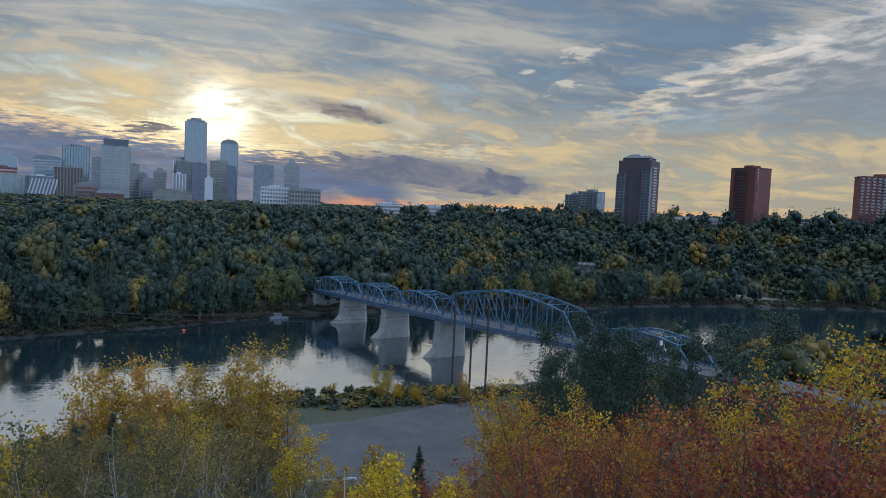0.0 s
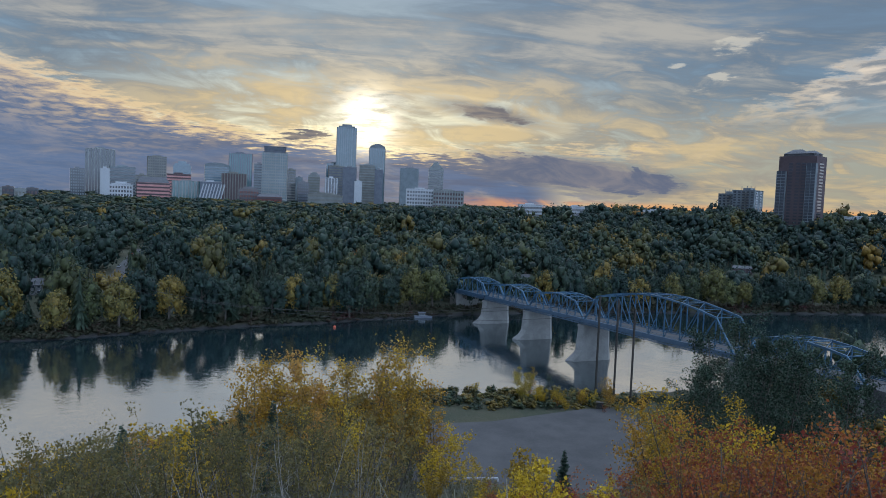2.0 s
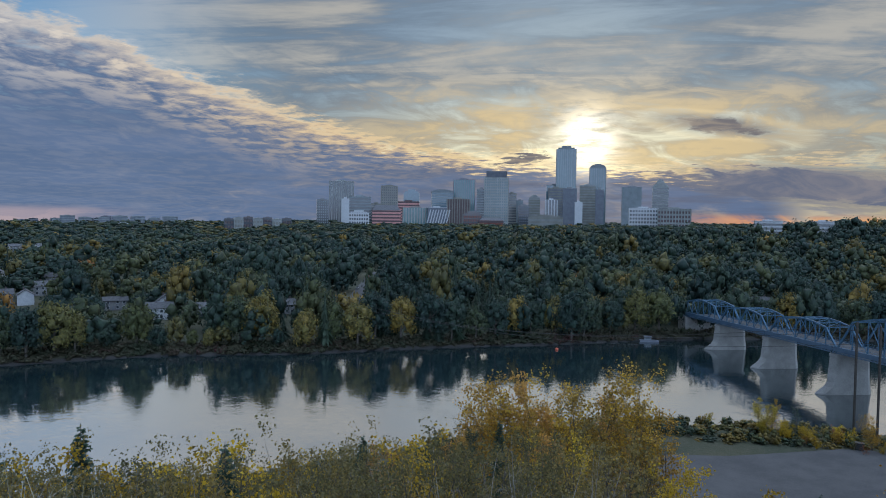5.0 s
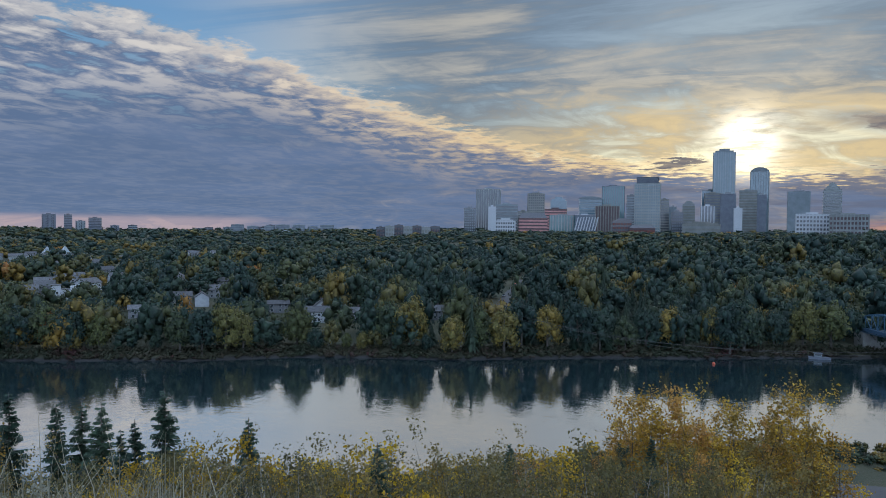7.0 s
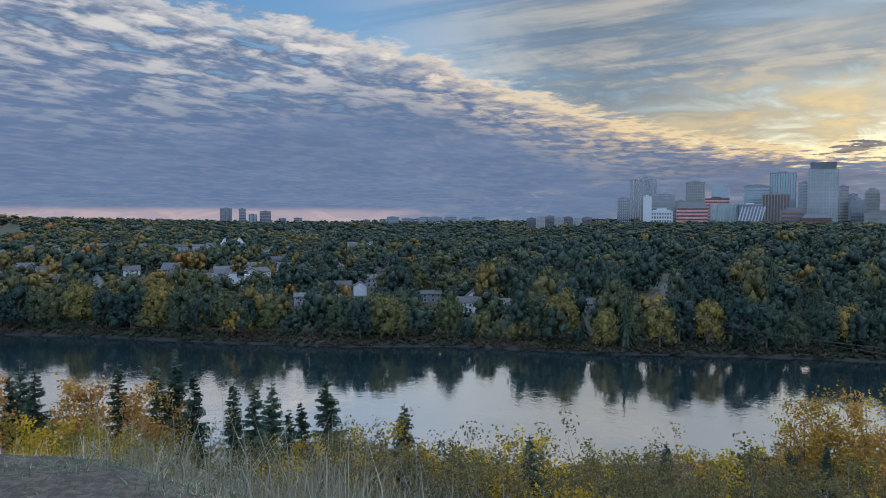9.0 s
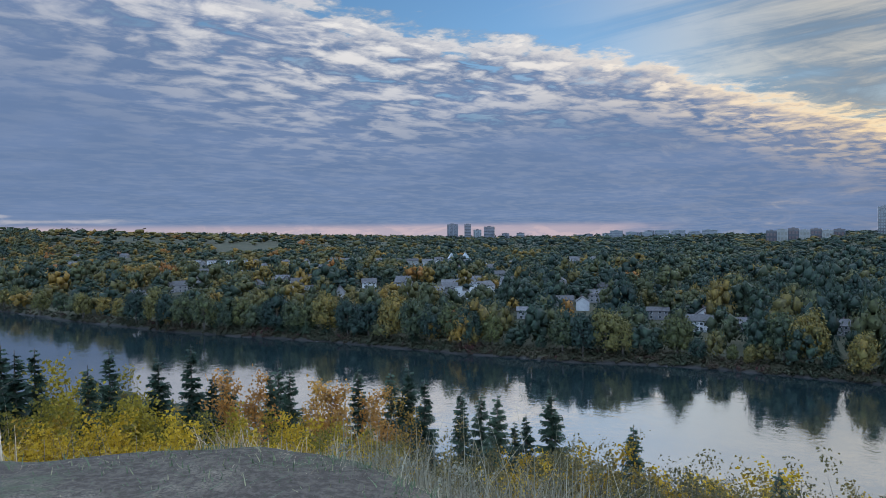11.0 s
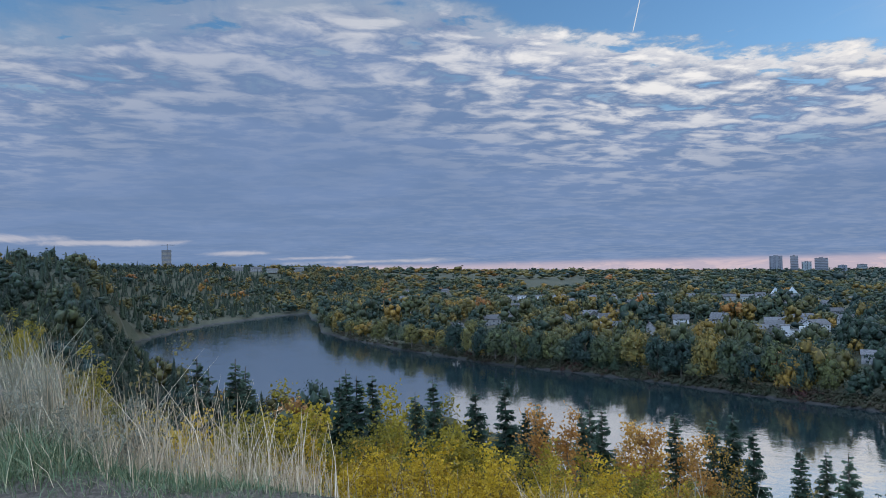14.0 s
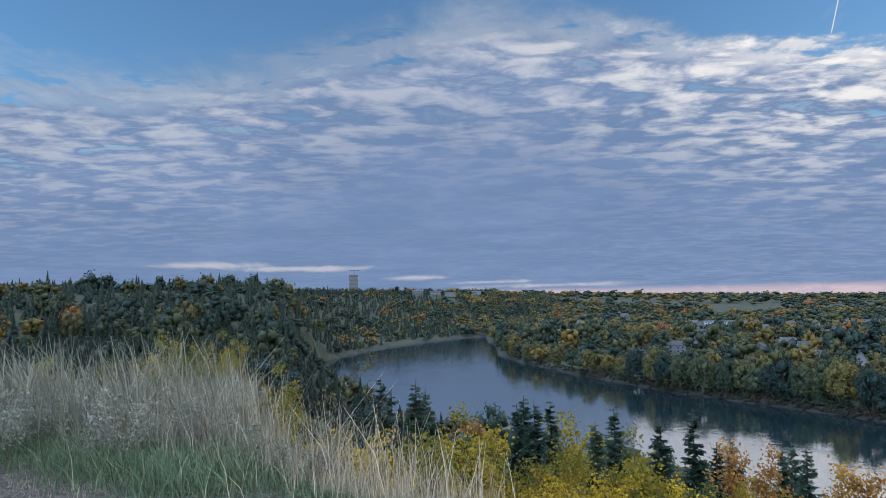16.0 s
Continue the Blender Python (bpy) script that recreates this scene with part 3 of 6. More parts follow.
def spread(templates, places, radius, height, tints, spin):
    """Joins turned and scaled copies of the templates into one set of arrays."""
    vs, fs, ts, base = [], [], [], 0
    kind = rng.integers(0, len(templates), len(places))
    for k, (v, f) in enumerate(templates):
        sel = np.where(kind == k)[0]
        if not len(sel):
            continue
        c, s = np.cos(spin[sel]), np.sin(spin[sel])
        x = (v[None, :, 0] * c[:, None] - v[None, :, 1] * s[:, None]) * radius[sel][:, None]
        y = (v[None, :, 0] * s[:, None] + v[None, :, 1] * c[:, None]) * radius[sel][:, None]
        z = v[None, :, 2] * (height[sel] / 2)[:, None]
        p = np.stack([x, y, z], -1) + places[sel][:, None, :]
        vs.append(p.reshape(-1, 3))
        fs.append((f[None] + (np.arange(len(sel)) * len(v))[:, None, None] + base).reshape(-1, 4))
        ts.append(np.repeat(tints[sel], len(f)))
        base += p.shape[0] * p.shape[1]
    return np.concatenate(vs), np.concatenate(fs), np.concatenate(ts)


def patchy(x, y, scale, seed):
    return np.array([noise.noise((a * scale, b * scale, seed)) for a, b in zip(x, y)])


# clearings: street, park, lawns, houses (x, y, radius)
CLEAR = [(222, 528, 15), (206, 548, 13), (238, 552, 14), (256, 578, 13), (190, 575, 12), (222, 592, 13), (233, 508, 14), (-1745, 140, 95), (-1640, 135, 85), (-1540, 125, 70), (-254, 340, 14), (-290, 410, 12), (-326, 479, 14)]


def scatter(r0, r1, step, a0=-35, a1=143):
    """Jittered points over the far side between two distances, clear of water and clearings."""
    pts = []
    r = r0
    while r < r1:
        n = int(radians(a1 - a0) * r / step)
        a = a0 + (np.arange(n) + rng.uniform(-0.45, 0.45, n)) * (a1 - a0) / n
        pts.append(np.stack([a, r + rng.uniform(-0.45, 0.45, n) * step], 1))
        r += step
    p = np.concatenate(pts)
    a, rr = p[:, 0], p[:, 1]
    rn, rf = np.interp(a, NEAR_AZ, NEAR_R), np.interp(a, FAR_AZ, FAR_R)
    keep = (rr > rf + 5) | (a > 119.6) & (rr > 120) & (land(a, rr) > 3.0) | (rr < rn - 8) & (rr > 190) & (a > 84) | (rr < rn - 8) & (rr > 112) & (a < -12)
    x, y = -rr * np.sin(np.radians(a)), rr * np.cos(np.radians(a))
    keep &= ~((a > 50) & (a < 100) & (rr > 460) & (rr < 1200) & (patchy(x, y, 0.017, 12.0) > 0.17))   # gardens and streets
    for cx, cy, cr in CLEAR:
        keep &= (x - cx) ** 2 + (y - cy) ** 2 > cr * cr
    return a[keep], rr[keep], x[keep], y[keep]


def woods(name, r0, r1, step, leaves, size, radius, label, lobes=6, height=(13, 21), span=(-35, 143), grid=3):
    a, r, x, y = scatter(r0, r1, step, *span)
    n = len(a)
    z = land(a, r) + 0.0
    warm = 0.65 * patchy(x, y, 0.012, 3.0) + 0.6 * patchy(x, y, 0.045, 6.0)
    dark = patchy(x, y, 0.008, 9.0) + 1.1 * smooth((a - 102) / 8) * (rng.uniform(0, 1, n) < 0.82)
    is_spruce = (dark + rng.normal(0, 0.28, n)) > 0.43
    tint = np.clip(0.25 + 0.72 * warm + rng.normal(0, 0.13, n) + 0.22 * smooth((a - 62) / 25) - 0.14 * smooth((a - 112) / 8) + 0.26 * (rng.uniform(0, 1, n) < 0.07), 0.02, 1)
    rad = radius[0] + (radius[1] - radius[0]) * rng.uniform(0, 1, n) ** 1.5
    hgt = (height[0] + (height[1] - height[0]) * rng.uniform(0, 1, n) ** 1.5) * np.where(r < np.interp(a, NEAR_AZ, NEAR_R), 0.75, 1.0) * (rad / np.mean(rad)) ** 0.6
    hgt *= np.where((r > 800) & (a > 3) & (a < 48), 0.66, 1.0)
    hgt *= np.where((r < 560) & (a > 50) & (a < 99), 0.82, 1.0)
    spin = rng.uniform(0, 6.28, n)
    places = np.stack([x, y, z + 0.6], 1)
    d = ~is_spruce
    v, f, t = spread([leafy_template(leaves, size, rng, lobes, grid) for _ in range(6)], places[d], rad[d], hgt[d], tint[d], spin[d])
    tagged(part(name, np_mesh(name, v, f, t), mat_wood_far), label, "woods", kind="stuff")
    s = is_spruce
    v, f, t = spread([spruce_template(max(26, leaves), rng) for _ in range(4)], places[s], np.minimum(rad[s], 5.0) * 0.8, hgt[s] * rng.uniform(0.6, 1.05, s.sum()),
                     rng.uniform(0, 1, s.sum()), spin[s])
    tagged(part("spruce_" + name, np_mesh("spruce_" + name, v, f, t), mat_spruce_far),
           "dark green spruces among the autumn woods", "woods", kind="stuff")

# ---- plants that stand near ----
def tube_mesh(segs, sides=4):
    """Tapered limbs: rows of start, end, start radius, end radius."""
    seg = np.array(segs, float)
    p0, p1, r0, r1 = seg[:, 0:3], seg[:, 3:6], seg[:, 6], seg[:, 7]
    d = p1 - p0
    d /= np.linalg.norm(d, axis=1)[:, None] + 1e-9
    ref = np.where(np.abs(d[:, 2:3]) > 0.9, np.array([[1.0, 0, 0]]), np.array([[0, 0, 1.0]]))
    u = np.cross(d, ref)
    u /= np.linalg.norm(u, axis=1)[:, None]
    w = np.cross(d, u)
    rings = []
    for p, r in ((p0, r0), (p1, r1)):
        for i in range(sides):
            t = 2 * math.pi * i / sides
            rings.append(p + (u * math.cos(t) + w * math.sin(t)) * r[:, None])
    v = np.stack(rings, 1)
    one = np.array([[i, (i + 1) % sides, sides + (i + 1) % sides, sides + i] for i in range(sides)])
    f = one[None] + (np.arange(len(seg)) * 2 * sides)[:, None, None]
    return v.reshape(-1, 3), f.reshape(-1, 4)


def limb(rs, p, d, length, r, bits, segs, wobble, lift):
    """One limb of several bits, from p along d. Returns the points passed."""
    pts = [p]
    for i in range(bits):
        d = d + Vector(rs.normal(0, wobble, 3)) + Vector((0, 0, lift))
        d.normalize()
        q = p + d * (length / bits)
        segs.append((*p, *q, r * (1 - 0.85 * i / bits), r * (1 - 0.85 * (i + 1) / bits)))
        p = q
        pts.append(p)
    return pts, d


def grow(seed, h, stems, lean, branches, twigs, leaves, leaf, girth, start=0.25, reach=0.36, bare=0.0):
    """A broadleaf plant: wood and leaf arrays. h: height; leaves: per twig; bare: share of twigs without leaves."""
    rs = np.random.default_rng(seed)
    segs, spots = [], []
    for s in range(stems):
        t = rs.uniform(0, 6.28)
        tilt = lean * rs.uniform(0.4, 1.0)
        d = Vector((math.cos(t) * tilt, math.sin(t) * tilt, 1)).normalized()
        hh = h * rs.uniform(0.72, 1.0) if s else h
        pts, _ = limb(rs, Vector((math.cos(t), math.sin(t), 0)) * girth * 1.5 * (stems > 1), d, hh, girth, 7, segs, 0.06, 0.03)
        for b in range(branches):
            f = start + (1 - start) * (b + rs.uniform(0, 1)) / branches
            k = min(int(f * 7), 6)
            p = pts[k].lerp(pts[k + 1], f * 7 - k)
            a = rs.uniform(0, 6.28)
            ln = hh * reach * (1.15 - f * 0.75) * rs.uniform(0.6, 1.15)
            bp, bd = limb(rs, p, Vector((math.cos(a), math.sin(a), rs.uniform(0.4, 1.1))).normalized(), ln, girth * 0.38 * (1.1 - f), 4, segs, 0.14, 0.05)
            for w in range(twigs):
                kk = rs.integers(1, 5)
                dd = (bd + Vector(rs.normal(0, 0.7, 3))).normalized()
                tp, _ = limb(rs, bp[kk], dd, ln * rs.uniform(0.25, 0.5), girth * 0.12, 1, segs, 0.2, 0.04)
                if rs.uniform() < bare:
                    continue
                for q in range(leaves):
                    spots.append(tp[0].lerp(tp[1], rs.uniform(0.1, 1.05)) + Vector(rs.normal(0, leaf * 1.3, 3)))
    wv, wf = tube_mesh(segs, 3)
    lv, lf = leaf_quads(np.array([tuple(p) for p in spots]), leaf, rs)
    k = h / max(wv[:, 2].max(), lv[:, 2].max())
    return (wv * k, wf), (lv * k, lf)


def spruce(seed, h, rad, tiers, gap):
    """A spruce: trunk, and whorls of boughs hung with needle sprays."""
    rs = np.random.default_rng(seed)
    segs = [(0, 0, 0, 0, 0, h * 0.5, 0.018 * h, 0.010 * h), (0, 0, h * 0.5, 0, 0, h, 0.010 * h, 0.002 * h)]
    quads = []
    for i in range(tiers):
        f = 0.05 + 0.93 * (i + rs.uniform(-0.5, 0.5)) / tiers
        for b in range(rs.integers(5, 9)):
            if rs.uniform() < gap:
                continue
            a = rs.uniform(0, 6.28)
            ln = rad * (1 - f) ** 0.85 * rs.uniform(0.7, 1.15) + 0.08
            d = np.array([math.cos(a), math.sin(a), 0.10 - 0.35 * (1 - f)])
            s = np.array([-math.sin(a), math.cos(a), 0])
            z = h * min(f + rs.uniform(-0.03, 0.03), 0.99)
            tip = np.array([0, 0, z]) + d * ln
            segs.append((0, 0, z, *tip, 0.012 * ln + 0.006, 0.004))
            for k in range(5):
                t = (k + 0.6) / 5
                c = np.array([0, 0, z]) + d * ln * t + np.array([0, 0, 0.06 * ln * t * t])
                for side in (-1, 1):
                    w = ln * 0.30 * (1.05 - t * 0.7) * rs.uniform(0.6, 1.3) + 0.09
                    e = c + s * side * w + d * w * 0.55 - np.array([0, 0, w * rs.uniform(0.2, 0.9)])
                    m = d * (ln * 0.08 + 0.03)
                    quads.append((c - m, c + m, e + m * 0.4, e - m * 0.5))
    q = np.array(quads)
    wv, wf = tube_mesh(segs)
    return (wv, wf), (q.reshape(-1, 3), np.arange(4 * len(q)).reshape(-1, 4))


def plant_kind(name, arrays, leaf_mat, wood_mat, label, category, group, wood="trunk"):
    """A plant at the origin, with its wood and its crown as parts. It is copied into place."""
    (wv, wf), (lv, lf) = arrays
    root = tagged(new(name), label, category, group)
    part(wood, np_mesh(wood, wv, wf), wood_mat, root)
    part("crown", np_mesh("crown", lv, lf), leaf_mat, root)
    return root


used = set()


def plant(proto, a, r, scale=1.0, sink=0.06):
    x, y = polar(a, r)
    m = pose(x, y, ground(x, y) - sink, 0, 0, (a * 77 + r * 31) % 360) @ Matrix.Scale(scale, 4)
    if proto.name not in used:
        used.add(proto.name)
        proto.matrix_basis = m
        return proto
    ob = proto.copy()
    scene.collection.objects.link(ob)
    ob.matrix_basis = m
    for c in proto.children:
        k = c.copy()
        scene.collection.objects.link(k)
        k.parent = ob
    return ob


ASPEN = "young aspen with sparse golden leaves on the slope"
aspens = [plant_kind("aspen", grow(11 + i, 8, 2 + i % 2, 0.24, 18, 6, 9, 0.15, 0.07, 0.15, 0.34), mat_aspen, mat_bark, ASPEN, "tree", "aspens on the slope") for i in range(3)]
near_aspens = [plant_kind("aspen", grow(17 + i, 5, 2, 0.22, 17, 7, 9, 0.075, 0.05, 0.15, 0.34), mat_gold, mat_bark,
                          "young aspen with bright yellow leaves on the slope", "tree", "yellow aspens on the slope") for i in range(2)]
ambers = [plant_kind("poplar", grow(31 + i, 8, 2, 0.16, 18, 6, 15, 0.175, 0.09, 0.15, 0.28), mat_amber, mat_bark,
                     "poplar with amber leaves above the river", "tree", "amber poplars") for i in range(2)]
olives = [plant_kind("willow", grow(41 + i, 6, 4, 0.42, 11, 4, 18, 0.15, 0.06, 0.1, 0.34), mat_lime, mat_bark,
                     "bushy willow with bright yellow-green leaves on the slope", "tree", "willows on the slope") for i in range(3)]
golds = [plant_kind("gold_bush", grow(51 + i, 3, 5, 0.6, 7, 4, 14, 0.09, 0.025, 0.1, 0.36), mat_gold, mat_bark,
                    "low bush with bright yellow autumn leaves", "bush", "yellow bushes", "stem") for i in range(2)]
reds = [plant_kind("red_shrub", grow(61 + i, 3, 6, 0.62, 7, 5, 10, 0.056, 0.028, 0.15, 0.34, 0.36), m, mat_bark,
                   w, "shrub", "red shrubs on the slope", "stem")
        for i, (m, w) in enumerate(((mat_red, "twiggy shrub with dark red autumn leaves"), (mat_rust, "twiggy shrub with rust-orange autumn leaves"),
                                    (mat_red, "twiggy shrub with dark red autumn leaves"), (mat_red, "twiggy shrub with dark red autumn leaves")))]
drabs = [plant_kind("drab_shrub", grow(71 + i, 2.4, 5, 0.55, 5, 4, 15, 0.05, 0.018, 0.15, 0.33, 0.12), mat_olive, mat_bark,
                    "half-bare shrub with dull olive and yellow leaves", "shrub", "drab shrubs on the slope", "stem") for i in range(2)]
bares = [plant_kind("bare_shrub", grow(81 + i, 2.6, 5, 0.4, 8, 4, 1, 0.05, 0.016, 0.2, 0.3, 0.93), mat_olive, mat_pale_bark,
                    "pale bare shrub with almost no foliage", "shrub", "bare shrubs", "stem") for i in range(2)]
sages = [plant_kind('sage_bush', grow(121 + i, 1.3, 6, 0.75, 5, 3, 9, 0.05, 0.010, 0.15, 0.40), mat_sagebush, mat_pale_bark,
                    'grey-green sage bush among dry grass', 'bush', 'sage bushes', 'stem') for i in range(2)]
spruces = [plant_kind("spruce", spruce(91 + i, 11, 1.95 + 0.22 * i, 54, 0.10 + 0.04 * i), mat_spruce, mat_bark,
                      "dark green spruce on the slope above the river", "tree", "spruces on the slope") for i in range(3)]
greens = [plant_kind("dark_pine", grow(101 + i, 11, 1, 0.12, 30, 7, 24, 0.12, 0.14, 0.22, 0.27), mat_spruce, mat_bark,
                     "dark green pine beside the bridge approach", "tree", "dark trees by the bridge") for i in range(2)]

# tall cottonwoods along the far shore
BANK = [(0, FALL[0][1]), (0.35, FALL[1][1]), (0.62, (0.078, 0.088, 0.032)), (0.88, (0.135, 0.115, 0.034)), (1, (0.20, 0.135, 0.03))]
mat_bank = foliage("cottonwood_leaves", BANK, "object", 0.15, 0.36, 0.55)


def cottonwood(seed):
    rs = np.random.default_rng(seed)
    v, f = leafy_template(1300, 0.11, rs, 26, 1)
    v = v * np.array([5.6, 5.6, 7.2])
    return tube_mesh([(0, 0, -0.5, 0.3, 0.2, 11, 0.42, 0.12)], 7), (v, f)


cottonwoods = [plant_kind("cottonwood", cottonwood(200 + i), mat_bank, mat_bark, "tall cottonwood in early autumn colour on the far bank", "tree",
                          "cottonwoods on the far bank") for i in range(6)]
for i, tree in enumerate(cottonwoods):
    for k in range(3):
        t = i + 2.1 * k
        v, f = tube_mesh([(0.1, 0.05, 3 + 1.5 * k, 3 * math.cos(t), 3 * math.sin(t), 6.5 + 1.5 * k, 0.2, 0.06)], 5)
        part("limb", np_mesh("limb", v, f), mat_bark, tree)

# ---- trees and bushes of the slope: kind, bearing, distance, scale ----
plant(greens[0], -23.3, 33.0, 0.95)
plant(greens[1], -25.2, 30.0, 0.8)
plant(greens[1], -13.2, 40.0, 0.95)
plant(greens[0], -11.6, 44.0, 1.05)
plant(greens[0], -15.2, 42.0, 1.1)
plant(spruces[0], 99.7, 42.0, 0.95)
plant(spruces[1], 101.7, 41.0, 0.95)
plant(spruces[2], 100.9, 36.5, 0.82)
plant(spruces[0], 95.0, 43.5, 0.95)
plant(spruces[1], 96.4, 40.5, 0.82)
plant(spruces[2], 91.7, 43.5, 0.91)
plant(spruces[0], 89.4, 49.5, 1.09)
plant(spruces[1], 87.9, 40.0, 0.73)
plant(spruces[2], 86.8, 44.0, 0.82)
plant(spruces[0], 83.6, 45.0, 0.82)
plant(spruces[1], 82.1, 44.0, 0.82)
plant(spruces[2], 83.0, 48.0, 0.91)
plant(spruces[0], 76.8, 47.5, 0.95)
plant(spruces[1], 74.2, 45.0, 0.91)
plant(spruces[2], 72.8, 45.0, 0.95)
plant(spruces[0], 71.5, 41.5, 0.82)
plant(spruces[1], 67.0, 35.0, 0.68)
plant(spruces[2], 65.7, 32.5, 0.64)
plant(spruces[0], 68.6, 33.5, 0.64)
plant(spruces[1], 63.4, 27.5, 0.50)
plant(spruces[2], 61.4, 36.0, 0.77)
plant(spruces[0], 64.3, 23.5, 0.41)
plant(spruces[1], 55.1, 20.5, 0.41)
plant(spruces[2], 44.8, 14.5, 0.29)
plant(spruces[0], 112.6, 38.0, 0.95)
plant(spruces[1], 109.2, 40.0, 0.95)
plant(spruces[2], 111.8, 40.0, 0.95)
plant(spruces[0], 102.2, 37.0, 0.82)
plant(spruces[1], 109.9, 38.5, 0.95)
plant(spruces[2], 0.1, 32.0, 0.24)
plant(spruces[0], 23.7, 38.0, 0.45)
plant(aspens[1], -7.4, 35.0, 0.75)
plant(aspens[2], -9.5, 28.0, 0.62)
plant(aspens[0], -6.0, 35.0, 0.62)
plant(aspens[2], 72.6, 39.5, 1.00)
plant(near_aspens[0], -29.7, 15.5, 1.12)
plant(near_aspens[1], -31.2, 15.0, 1.12)
plant(near_aspens[0], -28.5, 14.0, 0.93)
plant(near_aspens[0], -9.6, 20.0, 0.93)
plant(aspens[1], -7.8, 21.5, 0.56)
plant(near_aspens[0], -12.1, 22.5, 0.93)
plant(near_aspens[0], -21.6, 20.0, 0.6)
plant(near_aspens[1], -24.0, 21.0, 0.62)
plant(near_aspens[0], -25.8, 20.5, 0.75)
plant(near_aspens[0], -27.5, 17.0, 0.93)
plant(ambers[1], 78.1, 45.5, 1.19)
plant(ambers[0], 79.2, 42.0, 1.00)
plant(ambers[1], 76.7, 42.5, 1.00)
plant(ambers[1], 84.6, 39.0, 1.00)
plant(olives[0], 97.2, 55.5, 2.17)
plant(olives[1], 93.1, 56.0, 2.00)
plant(olives[2], 85.5, 55.0, 1.67)
plant(olives[0], 100.4, 31.5, 1.00)
plant(olives[1], 101.4, 33.0, 1.00)
plant(olives[2], 97.6, 31.0, 0.92)
plant(olives[0], 93.9, 34.0, 1.00)
plant(olives[1], 95.0, 30.0, 0.83)
plant(olives[2], 89.6, 35.0, 1.00)
plant(olives[0], 91.2, 31.5, 0.83)
plant(olives[1], 88.0, 30.5, 0.75)
plant(olives[2], 86.3, 33.0, 0.83)
plant(drabs[0], 58.1, 18.5, 1.6)
plant(drabs[1], 60.1, 20.0, 1.6)
plant(olives[2], 79.9, 33.0, 0.83)
plant(olives[0], 107.1, 26.5, 1.00)
plant(olives[1], 104.4, 29.0, 1.17)
plant(olives[2], 101.8, 30.5, 1.00)
plant(olives[0], 94.7, 32.5, 1.08)
plant(drabs[0], 38.7, 16.0, 1.4)
plant(drabs[1], 37.3, 17.5, 1.2)
plant(olives[0], 127.0, 65.5, 1.17)
plant(olives[1], 125.9, 64.0, 1.17)
plant(olives[2], 129.4, 67.0, 1.00)
plant(golds[0], 98.7, 19.5, 1.00)
plant(golds[1], 101.1, 20.0, 1.00)
plant(golds[0], 100.1, 19.5, 1.00)
plant(golds[1], 95.8, 20.5, 1.00)
plant(golds[0], 93.6, 19.5, 0.87)
plant(golds[1], 91.2, 23.5, 1.00)
plant(golds[0], 96.9, 16.0, 0.73)
plant(golds[1], 99.6, 18.0, 1.00)
plant(golds[0], 101.0, 20.5, 1.00)
plant(golds[1], 95.6, 22.0, 1.00)
plant(golds[0], 92.6, 20.5, 0.87)
plant(golds[1], 102.8, 19.0, 0.87)
plant(golds[0], 97.4, 21.0, 1.00)
plant(golds[1], 75.0, 23.0, 1.00)
plant(golds[0], 76.3, 22.5, 0.87)
plant(golds[1], 114.3, 20.0, 1.33)
plant(golds[0], 115.6, 32.0, 1.33)
plant(golds[1], 113.9, 19.0, 1.33)
plant(golds[0], 128.7, 63.5, 1.67)
plant(golds[1], 117.2, 39.5, 1.67)
plant(golds[0], 45.3, 13.0, 0.87)
plant(golds[1], 44.3, 12.0, 0.80)
plant(golds[0], 26.7, 28.5, 0.87)
plant(golds[1], 28.5, 25.5, 0.80)
plant(golds[0], 2.9, 37.5, 0.87)
plant(golds[1], 10.3, 27.0, 1.00)
plant(greens[0], -14.0, 49.5, 1.09)
plant(greens[1], -12.8, 45.5, 0.91)
plant(greens[0], -17.7, 38.5, 0.91)
plant(greens[1], -10.6, 42.0, 0.82)
plant(greens[0], -8.9, 41.5, 0.73)
plant(greens[1], -15.7, 47.5, 1.00)
plant(greens[0], -14.2, 37.0, 0.91)
plant(greens[1], -9.4, 31.5, 0.64)
plant(greens[0], -11.7, 35.0, 0.73)
plant(greens[1], -16.4, 34.5, 0.82)
plant(greens[0], -18.2, 33.0, 0.82)
plant(greens[1], -20.1, 31.0, 0.73)

pick = random.Random(4)

# the golden aspen grove above the river flat: its tops follow one uneven line
GROVE_AZ, GROVE_EL = (9, 11.5, 14, 17, 20, 23, 25, 28), (-16, -12.4, -10.0, -10.4, -11.4, -10.8, -12.4, -15.5)
for i in range(17):
    a, r = 10.2 + 17.0 * (i + pick.random()) / 17, pick.uniform(34, 47)
    room = 57.6 + r * math.tan(radians(float(np.interp(a, GROVE_AZ, GROVE_EL)) - pick.uniform(-0.4, 2.4) * (i % 3 > 0))) - float(land(a, r))
    plant((aspens + aspens + ambers[:1])[i * 3 % 7], a, r, min(max(room / 8, 0.4), 1.4))


CAP_AZ = (-42, -31, -28, -24, -20, -15, -12, -8, -3, 11, 14, 28, 42, 50, 58, 74, 80, 92, 100, 108, 115, 126, 132, 146)
CAP_EL = (-5, -7, -8.8, -10.3, -11.8, -13.4, -16, -18.4, -19.6, -19.4, -15, -15.5, -16.2, -16.2, -15.6, -15.4, -14.5, -13.2, -12, -9.5, -7.5, -5.5, -4.3, -4)


